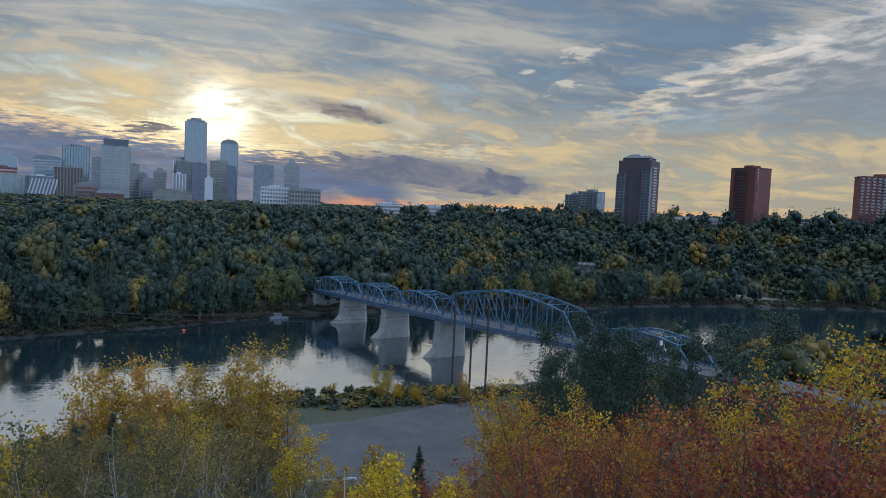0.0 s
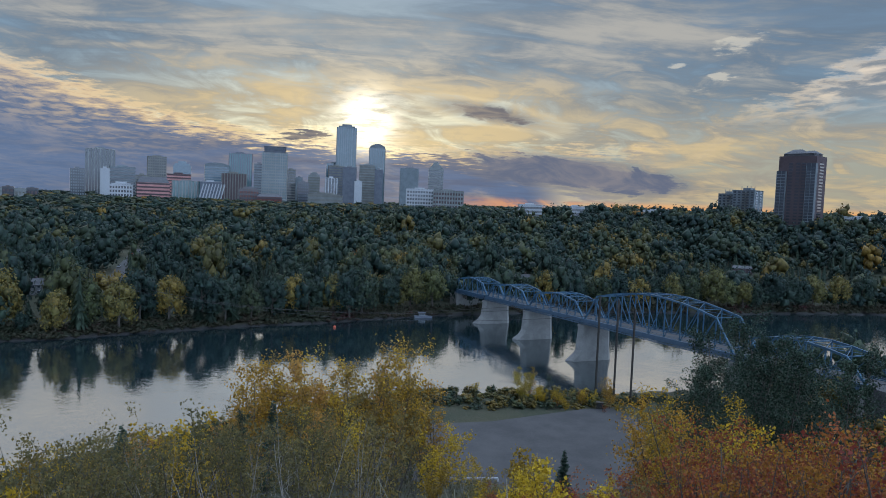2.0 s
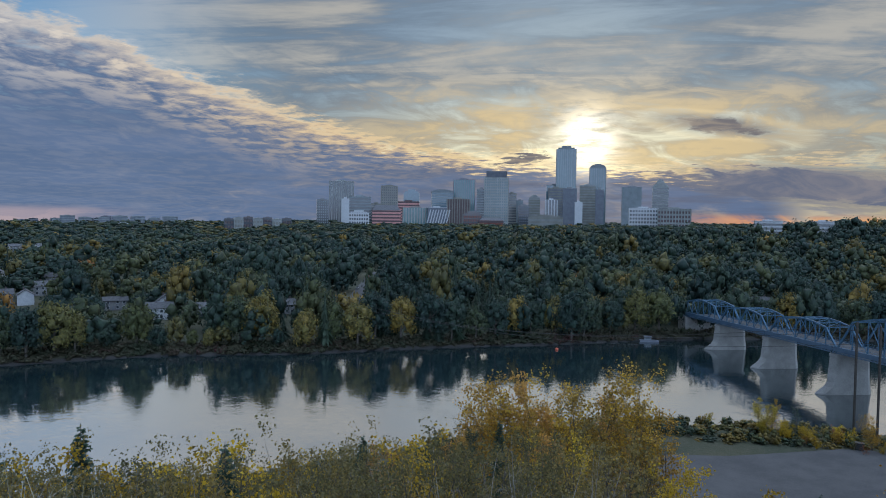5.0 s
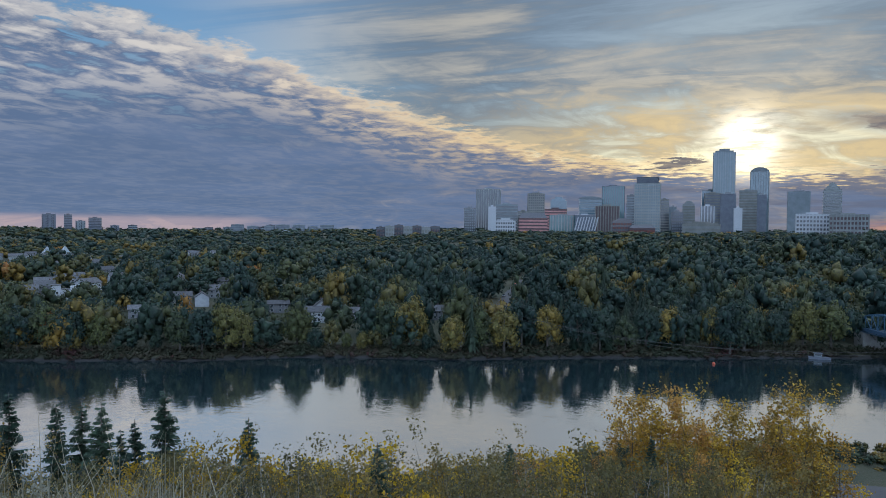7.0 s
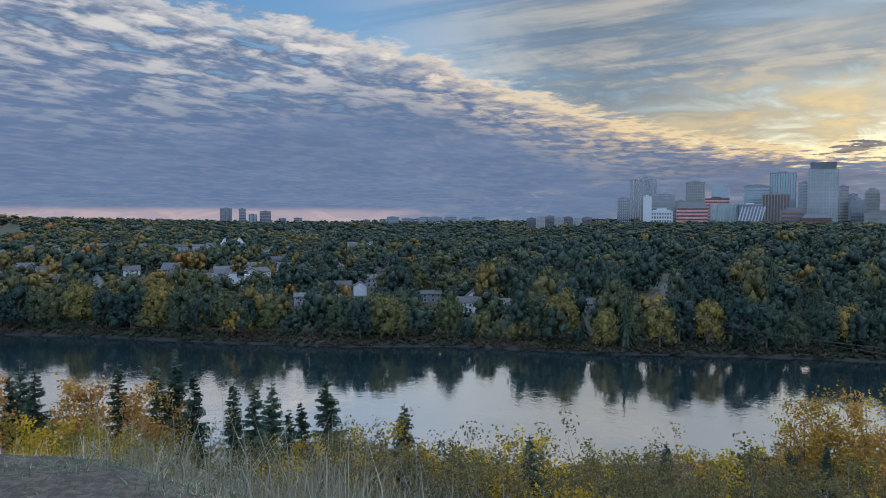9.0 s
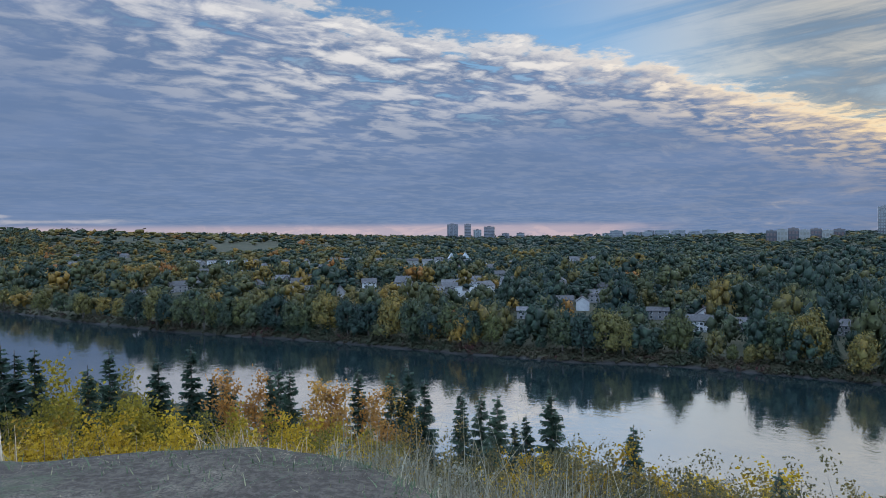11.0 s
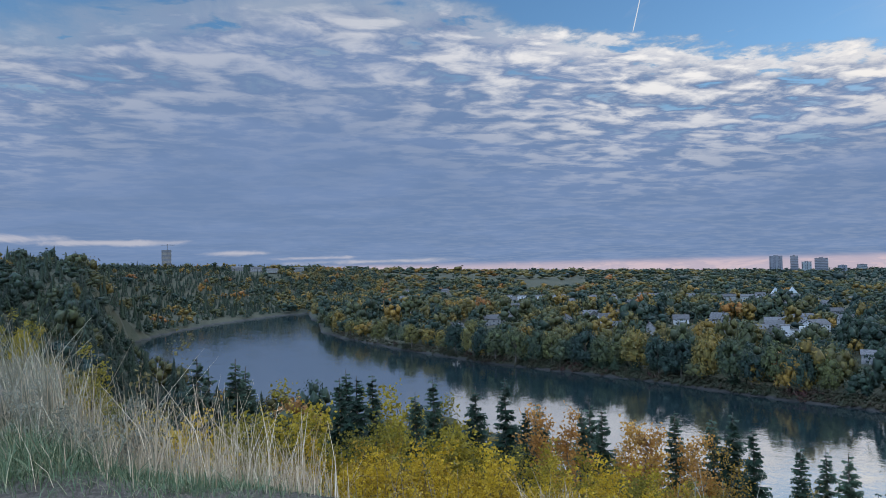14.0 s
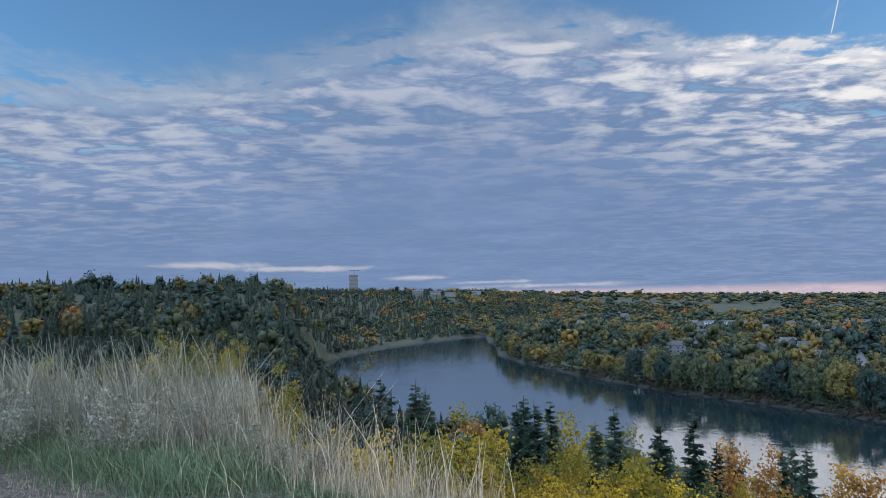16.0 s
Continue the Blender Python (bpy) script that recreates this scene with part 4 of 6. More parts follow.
def thicket(protos, n, a0, a1, r0, r1, size, s0=0.3, s1=1.2):
    """Plants over a stretch of the slope, their tops under the general line of the scrub. size: the height of the kind."""
    for i in range(n):
        a, r = a0 + (a1 - a0) * (i + pick.random()) / n, r0 + (r1 - r0) * pick.random() ** 1.2
        room = 57.6 + r * math.tan(radians(float(np.interp(a, CAP_AZ, CAP_EL)) - pick.uniform(-0.6, 2.2))) - float(land(a, r))
        plant(protos[i % len(protos)], a, r, min(max(room / size, s0), s1))


thicket(reds, 70, -42, -9, 9, 22, 3)
thicket(reds[:1] + reds[2:3], 16, -10, 5, 10, 24, 3)
thicket(golds, 14, -40, -8, 19, 30, 3)
thicket(drabs + golds[:1], 20, -8, 8, 10, 26, 2.6)
thicket(drabs, 44, 5, 56, 9, 30, 2.4, 0.3, 1.5)
thicket(golds, 7, 9, 56, 20, 34, 3)
thicket(bares, 16, 6, 56, 9, 20, 2.6, 0.3, 0.9)
thicket(ambers, 6, 10, 52, 24, 40, 8, 0.2, 0.5)
thicket(greens, 7, 12, 52, 20, 36, 11, 0.12, 0.35)
thicket(spruces, 3, 26, 50, 26, 38, 11, 0.2, 0.4)
thicket(drabs, 18, 12, 56, 22, 38, 2.4, 0.4, 1.9)
thicket(bares, 12, 44, 104, 8.5, 13, 2.6, 0.3, 0.8)
thicket(drabs, 40, 44, 78, 12, 24, 2.4, 0.4, 1.7)
thicket(golds, 18, 42, 66, 17, 30, 3)
thicket(golds, 22, 80, 104, 19, 28, 3)
thicket(olives, 24, 74, 112, 24, 48, 6, 0.3, 1.15)
thicket(olives, 14, 106, 130, 26, 60, 6)
thicket(golds, 8, 106, 128, 26, 50, 3)
thicket(greens, 4, -10, -3, 197, 205, 11, 0.5, 0.8)
for i in range(12):
    plant((drabs + golds)[i % 4], -2.5 + 15 * (i + pick.random()) / 26, 196 + 4 * pick.random() - 0.9 * max(0, i - 10), pick.uniform(0.8, 1.5))
plant(olives[1], 4.6, 197, 1.8), plant(aspens[1], -2.6, 196, 1.25), plant(aspens[0], 3.9, 199, 1.2), plant(greens[0], 2.2, 200, 0.75), plant(olives[0], 8.2, 200, 0.7)
plant(aspens[1], -29.5, 26, 0.55), plant(near_aspens[0], -32.0, 22, 0.90), plant(olives[1], -27.0, 30, 0.8), plant(aspens[0], -34.0, 25, 0.7)
thicket(sages, 40, 120, 145, 9, 14, 1.3, 0.5, 1.5)
thicket(sages, 12, 108, 120, 8, 12, 1.3, 0.4, 0.9)
thicket(bares, 12, 108, 140, 8.5, 14, 2.6, 0.3, 0.6)
for i in range(14):
    a, r = 117 + 2.0 * i, 13.5 + (i * 37 % 5)
    room = 57.6 + r * math.tan(radians(-3.6 - 0.5 * (i % 3))) - float(land(a, r))
    plant(olives[i % 3] if i % 2 else drabs[i % 4 // 2], a, r, max(room, 0.8) / (6 if i % 2 else 2.4))

thicket(sages, 5, 60, 78, 6, 10, 1.3, 0.3, 0.7)
for i in range(22):
    plant((drabs + golds + reds[:1])[i % 5], -4 + 17 * (i + pick.random()) / 44, 191 + 13 * pick.random() - 0.9 * max(0, i * 0.6 - 10), pick.uniform(1.0, 2.0))

# ---- grass ----
def blades(name, spots, height, width, mat, lean, label, seed):
    """Bent grass blades: rows of bearing, distance and height factor."""
    rs = np.random.default_rng(seed)
    a, r, k = spots
    n = len(a)
    base = np.stack([-r * np.sin(np.radians(a)), r * np.cos(np.radians(a)), land(a, r) - 0.05], 1)
    t = rs.uniform(0, 6.28, n)
    side = np.stack([np.cos(t), np.sin(t), np.zeros(n)], 1)
    out = np.stack([-np.sin(t), np.cos(t), np.zeros(n)], 1) * (rs.normal(0, lean, n) * rs.uniform(0.4, 1.6, n))[:, None] + np.array([0.10, -0.04, 0.0])
    h = (height * k * rs.uniform(0.45, 1.15, n))[:, None]
    up = np.array([0, 0, 1.0])
    w = (width * rs.uniform(0.6, 1.3, n))[:, None]
    p1 = base + (up * 0.55 + out * 0.25) * h
    p2 = base + (up * 0.98 + out * 0.85) * h
    v = np.stack([base - side * w, base + side * w, p1 - side * w * 0.8, p1 + side * w * 0.8, p2 - side * w * 0.25, p2 + side * w * 0.25], 1).reshape(-1, 3)
    i = (np.arange(n) * 6)[:, None]
    f = np.concatenate([i + np.array([0, 1, 3, 2]), i + np.array([2, 3, 5, 4])])
    tint = rs.uniform(0, 1, n)
    tagged(part(name, np_mesh(name, v, f, np.concatenate([tint, tint])), mat), label, "grass", kind="stuff")


def tufts(seed, n_tufts, per, a0, a1, off0, off1, spread_r=0.22):
    """Blades in tufts along the brow; distances count outward from its edge."""
    rs = np.random.default_rng(seed)
    ta = rs.uniform(a0, a1, n_tufts)
    tr = np.interp(ta, EDGE_AZ, EDGE_R) + rs.uniform(off0, off1, n_tufts)
    tk = 0.38 + 0.95 * rs.uniform(0, 1, n_tufts) ** 2.2
    a, r, k = np.repeat(ta, per), np.repeat(tr, per), np.repeat(tk, per)
    x = -r * np.sin(np.radians(a)) + rs.normal(0, spread_r, len(a))
    y = r * np.cos(np.radians(a)) + rs.normal(0, spread_r, len(a))
    return bearing(x, y), np.hypot(x, y), k


blades("dry_grass", tufts(21, 280, 44, 42, 62, 0.8, 4.5, 0.3), 0.55, 0.003, mat_sage, 0.5, "tall dry grey-brown grass along the brow", 22)
blades("dry_grass", tufts(1, 330, 44, 55, 74, 0.8, 4.0, 0.3), 0.6, 0.0025, mat_sage, 0.6, "tall dry grey-brown grass along the brow", 2)
blades("dry_grass", tufts(3, 190, 24, 107, 128, 0.0, 4.0, 0.42), 0.66, 0.0035, mat_dry, 0.62, "tall dry straw-coloured grass along the brow", 4)
blades("dry_grass", tufts(5, 12, 60, 103, 110, 0.0, 0.9, 0.16), 0.62, 0.004, mat_dry, 0.34, "tall dry straw-coloured grass along the brow", 6)
blades("dry_grass", tufts(25, 16, 40, 77, 88, 0.4, 1.4, 0.16), 0.42, 0.004, mat_dry, 0.40, "tall dry straw-coloured grass along the brow", 26)
blades("dry_grass", tufts(31, 40, 60, 106, 119, 0.2, 3.0, 0.16), 1.15, 0.0035, mat_dry, 0.45, "tall dry straw-coloured grass along the brow", 32)
blades("sage_weeds", tufts(7, 260, 36, 114, 148, 0.3, 5.0, 0.3), 0.95, 0.008, mat_sage, 0.6, "grey-green sage weeds among the dry grass", 8)
blades("sage_weeds", tufts(9, 260, 45, -20, 66, 1.5, 9.0, 0.3), 0.6, 0.007, mat_sage, 0.5, "grey-green sage weeds among the dry grass", 10)
blades("green_turf", tufts(17, 160, 36, 105, 119, -0.4, 0.5, 0.3), 0.12, 0.004, mat_turf, 1.2, "short green grass at the edge of the bare soil", 18)
blades("green_turf", tufts(11, 560, 50, 119, 148, -1.3, 0.9, 0.28), 0.27, 0.004, mat_turf, 1.3, "short green grass at the edge of the bare soil", 12)
blades("green_turf", tufts(13, 420, 30, 56, 118, -3.0, 0.6, 0.3), 0.07, 0.005, mat_turf, 0.9, "short green grass at the edge of the bare soil", 14)
blades("straw_litter", tufts(15, 4200, 14, 58, 145, -4.4, 0.4, 0.4), 0.034, 0.0016, mat_dry, 2.2, "scattered dry straw on bare soil", 16)

# ---- the steel truss bridge ----
B0, BU, BN = Vector((-42.0, 350.5, 0)), Vector((0.557, -0.8305, 0)), Vector((0.8305, 0.557, 0))


def deck_z(s):
    return 12.2 + 0.030 * s


def on_bridge(s, off, up):
    p = B0 + BU * s + BN * off
    p.z = deck_z(s) + up
    return p


unit_bar = mesh_of(boxes(((-0.5, -0.5, 0), (0.5, 0.5, 1))), "bar")


def bar(name, p, q, w, d, mat, parent, label=""):
    """A straight steel member from p to q, w wide and d deep."""
    v = q - p
    along = v.normalized()
    flat = along.cross(Vector((0, 0, 1)))
    flat = flat.normalized() if flat.length > 0.05 else BN.copy()
    turn = Matrix((flat, along.cross(flat), along)).transposed().to_4x4()
    m = Matrix.Translation(p) @ turn @ Matrix.Diagonal((w, d, v.length, 1))
    key = name + mat.name
    if key not in bar_data:
        bar_data[key] = unit_bar.copy()
        bar_data[key].materials.append(mat)
    ob = part(name, bar_data[key], None, parent, label)
    ob.matrix_basis = m
    return ob


bar_data = {}
bridge = tagged(new("truss_bridge"), "blue painted steel truss bridge on concrete piers over the river", "bridge")


def truss_span(s0, s1, panels, rise):
    """One span: floor, and a truss on each side with curved top chord, posts, diagonals and lateral bracing."""
    span = new("truss_span")
    span.parent = bridge
    pts = {}
    for side in (-1, 1):
        off = side * 4.6
        low = [on_bridge(s0 + (s1 - s0) * i / panels, off, 1.0) for i in range(panels + 1)]
        top = []
        for i in range(panels + 1):
            f = i / panels
            top.append(low[i] + Vector((0, 0, rise * (0.60 + 0.40 * math.sin(math.pi * f)))))
        pts[side] = low, top
        bar("bottom_chord", low[0], low[-1], 0.5, 0.6, mat_blue_steel, span)
        bar("end_post", low[0], top[1], 0.55, 0.55, mat_blue_steel, span)
        bar("end_post", low[-1], top[-2], 0.55, 0.55, mat_blue_steel, span)
        for i in range(1, panels - 1):
            bar("top_chord", top[i], top[i + 1], 0.5, 0.55, mat_blue_steel, span)
        for i in range(1, panels):
            bar("post", low[i], top[i], 0.32, 0.32, mat_blue_steel, span)
        half = panels // 2
        for i in range(1, panels - 1):
            a, b = (top[i], low[i + 1]) if i < half else (low[i], top[i + 1])
            bar("diagonal", a, b, 0.22, 0.22, mat_blue_steel, span)
        # railing
        for h in (1.0, 1.6, 2.1):
            bar("rail", on_bridge(s0, off * 1.32, h + 0.2), on_bridge(s1, off * 1.32, h + 0.2), 0.09, 0.09, mat_blue_steel, span)
    for i in range(1, panels):
        bar("strut", pts[-1][1][i], pts[1][1][i], 0.26, 0.26, mat_blue_steel, span)
        if i < panels - 1:
            bar("lateral", pts[-1][1][i], pts[1][1][i + 1], 0.14, 0.14, mat_blue_steel, span)
            bar("lateral", pts[1][1][i], pts[-1][1][i + 1], 0.14, 0.14, mat_blue_steel, span)
    for i in range(panels + 1):
        s = s0 + (s1 - s0) * i / panels
        bar("floor_beam", on_bridge(s, -6.1, 0.3), on_bridge(s, 6.1, 0.3), 0.3, 0.8, mat_deck_steel, span)
    for off in (-6.2, 6.2):
        bar("edge_girder", on_bridge(s0, off, 0.75), on_bridge(s1, off, 0.75), 0.25, 1.5, mat_deck_steel, span)
    bar("roadway", on_bridge(s0, 0, 0.95), on_bridge(s1, 0, 0.95), 12.2, 0.35, mat_asphalt, span, "dark asphalt roadway")
    for off, dz in ((-6.6, -0.2), (-6.6, -0.45)):
        bar("service_pipe", on_bridge(s0, off, dz), on_bridge(s1, off, dz), 0.18, 0.18, mat_deck_steel, span)


PIERS = (0.0, 41.0, 84.0, 160.0, 201.0)
truss_span(-41, -0.3, 7, 7.6)
truss_span(0.3, 40.7, 7, 7.6)
truss_span(41.3, 83.7, 7, 8.0)
truss_span(84.3, 159.7, 10, 13.2)
truss_span(160.3, 200.7, 7, 7.6)


def pier(s):
    """A tapered concrete pier with a flared upstream nose and a capping course."""
    bm = bmesh.new()
    top = deck_z(s) - 0.9

    def ring(z, x0, x1, half):
        vs = []
        for x, y in ((x0, 0), (x0 + half * 0.9, -half), (x1 - half * 0.7, -half), (x1, -half * 0.45), (x1, half * 0.45),
                     (x1 - half * 0.7, half), (x0 + half * 0.9, half)):
            p = B0 + BU * (s + y) + BN * x
            vs.append(bm.verts.new((p.x, p.y, z)))
        return vs

    rings = [ring(-2.0, -12.5, 7.6, 2.5), ring(0.4, -12.0, 7.4, 2.4), ring(2.6, -9.0, 7.2, 2.15), ring(4.2, -7.9, 7.0, 2.0),
             ring(top - 0.8, -7.1, 6.7, 1.7), ring(top - 0.75, -7.4, 7.0, 1.95), ring(top, -7.4, 7.0, 1.95)]
    for a, b in zip(rings, rings[1:]):
        for i in range(7):
            bm.faces.new((a[i], a[(i + 1) % 7], b[(i + 1) % 7], b[i]))
    bm.faces.new(rings[0][::-1]), bm.faces.new(rings[-1])
    return part("pier", bm, mat_concrete, bridge, "weathered pale concrete pier")


for s in PIERS:
    pier(s)
bm = bmesh.new()
p = B0 + BU * -41
box(bm, (-7, -9, 0), (7, 0, deck_z(-41) - 0.3), Matrix.Translation((p.x, p.y, 0)) @ Matrix.Rotation(math.atan2(-BU.x, BU.y) + math.pi, 4, "Z"))
part("abutment", bm, mat_concrete, bridge)
# road on from the near end, on an embankment
bm = bmesh.new()
for s0, s1 in ((201, 262),):
    for off0, off1, dz0, dz1, in ((-6.5, 6.5, -12, 1.05),):
        vs = [on_bridge(s, o, d) for s in (s0, s1) for o in (off0, off1) for d in (dz0, dz1)]
        vs = [bm.verts.new(v) for v in vs]
        for f in ((0, 1, 3, 2), (4, 6, 7, 5), (0, 4, 5, 1), (2, 3, 7, 6), (0, 2, 6, 4), (1, 5, 7, 3)):
            bm.faces.new([vs[i] for i in f])
tagged(part("road", bm, mat_asphalt), "asphalt road leading onto the bridge", "road", kind="structure")


def street_pole(x, y, h, arm):
    pole = tagged(new("utility_pole"), "tall dark wooden utility pole beside the lot", "utility pole", "poles by the lot")
    z = ground(x, y)
    bar("shaft", Vector((x, y, z - 0.3)), Vector((x, y, z + h)), 0.42, 0.42, mat_pole, pole)
    if arm:
        bar("crossarm", Vector((x - 1.2, y - 0.2, z + h - 0.8)), Vector((x + 1.2, y + 0.2, z + h - 0.8)), 0.16, 0.18, mat_pole, pole)


street_pole(5.0, 205.0, 29.5, False)
street_pole(10.0, 204.0, 29.0, False)
street_pole(14.5, 203.0, 27.0, True)

bin_root = tagged(new("waste_bin"), "black waste bin at the edge of the gravel lot", "waste bin")
part("drum", boxes(((5.2, 194.2, 4.4), (7.0, 195.6, 6.0))), mat_black, bin_root)
part("lid", boxes(((5.1, 194.1, 6.004), (7.1, 195.7, 6.2))), mat_black, bin_root)
kerb = tagged(new("parking_barrier"), "pale low barrier rail beside the gravel lot", "barrier")
bar("rail", Vector((-23.0, 132.5, 5.2)), Vector((-14.0, 135.5, 5.2)), 0.25, 0.3, mat_white, kerb)
for k in range(4):
    bar("post", Vector((-23.0 + 3 * k, 132.5 + k, 4.2)), Vector((-23.0 + 3 * k, 132.5 + k, 5.1)), 0.2, 0.2, mat_white, kerb)

# cables over the river, from the poles to the woods of the far bank
for k, (p, q) in enumerate((((5.0, 205.0, 33.0), (-212, 262, 22)), ((10.0, 204.0, 32.5), (-209, 268, 22)), ((14.5, 203.0, 29.8), (-206, 274, 21)))):
    curve = bpy.data.curves.new("cable", "CURVE")
    curve.dimensions, curve.bevel_depth, curve.bevel_resolution = "3D", 0.055, 1
    line = curve.splines.new("POLY")
    line.points.add(24)
    for i in range(25):
        t = i / 24
        c = Vector(p).lerp(Vector(q), t)
        line.points[i].co = (c.x, c.y, c.z - 4 * 9.0 * t * (1 - t), 1)
    curve.materials.append(mat_black)
    tagged(new("cable", curve), "thin black cable sagging across the river", "cable", "cables over the river")


def buoy(x, y, mat, label):
    root = tagged(new("buoy"), label, "buoy")
    bm = bmesh.new()
    bmesh.ops.create_uvsphere(bm, u_segments=12, v_segments=8, radius=0.7, matrix=pose(x, y, 0.25))
    part("float", bm, mat, root)
    part("ring", boxes(((x - 0.12, y - 0.12, 0.9), (x + 0.12, y + 0.12, 1.4))), mat_black, root)


mat_orange = worn("orange_plastic", (0.45, 0.07, 0.03), (0.55, 0.10, 0.04), 2.0, 0.5)
buoy(-156, 310, mat_white, "white marker buoy near the far bank")
buoy(-109, 306, mat_orange, "orange marker buoy on the river")

boat = tagged(new("moored_boat"), "small pale work boat moored at the far bank", "boat")
boat.matrix_basis = pose(*polar(12.6, 359), 0.0, 0, 0, 15)
bm = bmesh.new()
rings = [[bm.verts.new((x * k, y * (0.8 if z < 0 else 1.0), z)) for x, y in ((-4.5, -1.3), (2.4, -1.3), (4.8, 0), (2.4, 1.3), (-4.5, 1.3))] for z, k in ((-0.4, 0.92), (1.0, 1.0))]
for i in range(5):
    bm.faces.new((rings[0][i], rings[0][(i + 1) % 5], rings[1][(i + 1) % 5], rings[1][i]))
bm.faces.new(rings[0][::-1]), bm.faces.new(rings[1])
part("hull", bm, mat_darkwall, boat)
part("cabin", boxes(((-2.2, -0.9, 1.004), (1.0, 0.9, 2.6))), mat_greywall, boat)
part("cabin_window", boxes(((-1.8, -0.95, 1.7), (0.6, -0.904, 2.3))), mat_glass, boat)
part("roof", boxes(((-2.5, -1.1, 2.604), (1.3, 1.1, 2.75))), mat_darkwall, boat)

# ---- buildings ----
ring_data = {}


def shared_box(w, d, h, mat):
    key = (round(w, 1), round(d, 1), round(h, 2), mat.name)
    if key not in ring_data:
        ring_data[key] = mesh_of(boxes(((-w / 2, -d / 2, 0), (w / 2, d / 2, h))), "piece")
        ring_data[key].materials.append(mat)
    return ring_data[key]


def tower(a, r, w, top, style, body_mat, trim_mat, roof, label):
    """A tall building that faces the valley: body, floor bands or ribs, windows, roof."""
    x, y = polar(a, r)
    z0 = ground(x, y) - 1.5
    h = max(top - z0, 8.0)
    cap = {"pyramid": 0.16, "dome": 0.07, "step": 0.08, "gable": 0.10, "crown": 0.03, "dark": 0.11, "slope": 0.25}.get(roof, 0.0) * h
    hb = h - cap
    d = min(w * 0.8, 30.0)
    root = tagged(new("tower_block" if h > 26 else "building"), label, "building", "skyline")
    root.matrix_basis = pose(x, y, z0, 0, 0, a + ((r * 7 + a * 13) % 9 - 4))
    part("wall", shared_box(w, d, hb, body_mat), None, root)
    floor = 3.7 if r < 1000 else 7.4
    n = max(2, int(hb / floor))
    fl = hb / n
    if style in ("bands", "grid"):
        for i in range(n):
            part("floor_band", shared_box(w + 0.5, d + 0.5, fl * 0.45, trim_mat), None, root, at=pose(0, 0, fl * i + fl * 0.5))
    if style in ("fins", "grid", "slant"):
        step = 5.5 if style == "grid" else 6.5
        k = max(3, int(w / step))
        for i in range(k + 1):
            fx = -w / 2 + w * i / k
            m = pose(fx, 0, 0)
            if style == "slant":
                m = pose(fx - w * 0.08, 0, 0) @ Matrix.Shear("XZ", 4, (0.0, 0.0)) @ pose(0, 0, 0, 0, 14, 0)
            part("pier", shared_box(w / k * 0.36, d + 0.9, hb * (0.93 if style == "slant" else 1.0), trim_mat), None, root, at=m)
    if style == "bal":
        bays = max(3, int(w / 7))
        for i in range(1, n):
            for j in range(bays):
                bx = -w / 2 + w * (j + 0.5) / bays
                if j % 3 != 1 or bays < 4:
                    part("window", shared_box(w / bays * 0.5, d + 0.12, fl * 0.42, mat_glass), None, root, at=pose(bx, 0, fl * i + fl * 0.3))
                if j % 3 == 0:
                    part("balcony", shared_box(w / bays * 0.8, d + 2.4, fl * 0.28, trim_mat), None, root, at=pose(bx, 0, fl * i))
    bm = bmesh.new()
    if roof == "flat":
        box(bm, (-w * 0.51, -d * 0.51, hb), (w * 0.51, d * 0.51, hb + 0.9))
        box(bm, (-w * 0.2, -d * 0.2, hb + 0.9), (w * 0.16, d * 0.2, hb + min(4.0, 0.06 * h) + 0.9))
    elif roof in ("step", "crown", "mast"):
        box(bm, (-w * 0.42, -d * 0.42, hb), (w * 0.42, d * 0.42, hb + cap * 0.6 + 0.6))
        box(bm, (-w * 0.24, -d * 0.3, hb + cap * 0.6 + 0.6), (w * 0.24, d * 0.3, hb + cap + 3.0))
        if roof == "mast":
            for fx in (-0.12, 0.05, 0.16):
                box(bm, (w * fx, -0.4, hb + 3.0), (w * fx + 0.8, 0.4, hb + 8.0))
    elif roof == "pyramid":
        for i in range(5):
            q = 0.46 * (1 - i / 5.5)
            box(bm, (-w * q, -d * q, hb + cap * i / 5), (w * q, d * q, hb + cap * (i + 1) / 5))
    elif roof == "dome":
        for i in range(6):
            q = 0.5 * math.cos(i / 6 * math.pi / 2) ** 0.7
            box(bm, (-w * q, -d * q, hb + cap * i / 6), (w * q, d * q, hb + cap * (i + 1) / 6))
    elif roof == "dark":
        box(bm, (-w * 0.42, -d * 0.42, hb), (w * 0.42, d * 0.42, hb + cap))
        for i in range(4):
            box(bm, (-w * 0.45, -d * 0.45, hb + cap * (i + 0.6) / 4), (w * 0.45, d * 0.45, hb + cap * (i + 0.75) / 4))
    elif roof in ("slope", "gable"):
        for x0, x1 in (((-0.5, 0.5),) if roof == "slope" else ((-0.42, -0.05), (-0.05, 0.42))):
            vs = [bm.verts.new((w * fx, d * fy, hb + cap * fz)) for fx, fy, fz in
                  ((x0, -0.5, 0), (x1, -0.5, 0), (x1, 0.5, 0), (x0, 0.5, 0), (x0 + 0.12, 0, 1), (x1 - 0.12, 0, 1))]
            for f in ((0, 1, 5, 4), (2, 3, 4, 5), (1, 2, 5), (3, 0, 4), (3, 2, 1, 0)):
                bm.faces.new([vs[i] for i in f])
    elif roof == "crane":
        box(bm, (-w * 0.5, -d * 0.5, hb), (w * 0.5, d * 0.5, hb + 0.8))
        box(bm, (1.0, -0.6, hb), (2.2, 0.6, hb + 12))
        box(bm, (-9, -0.5, hb + 10), (15, 0.5, hb + 11.0))
    dark = {"dark": mat_darkwall, "gable": mat_roof, "slope": mat_roof}.get(roof, trim_mat)
    part("roof", bm, dark, root)


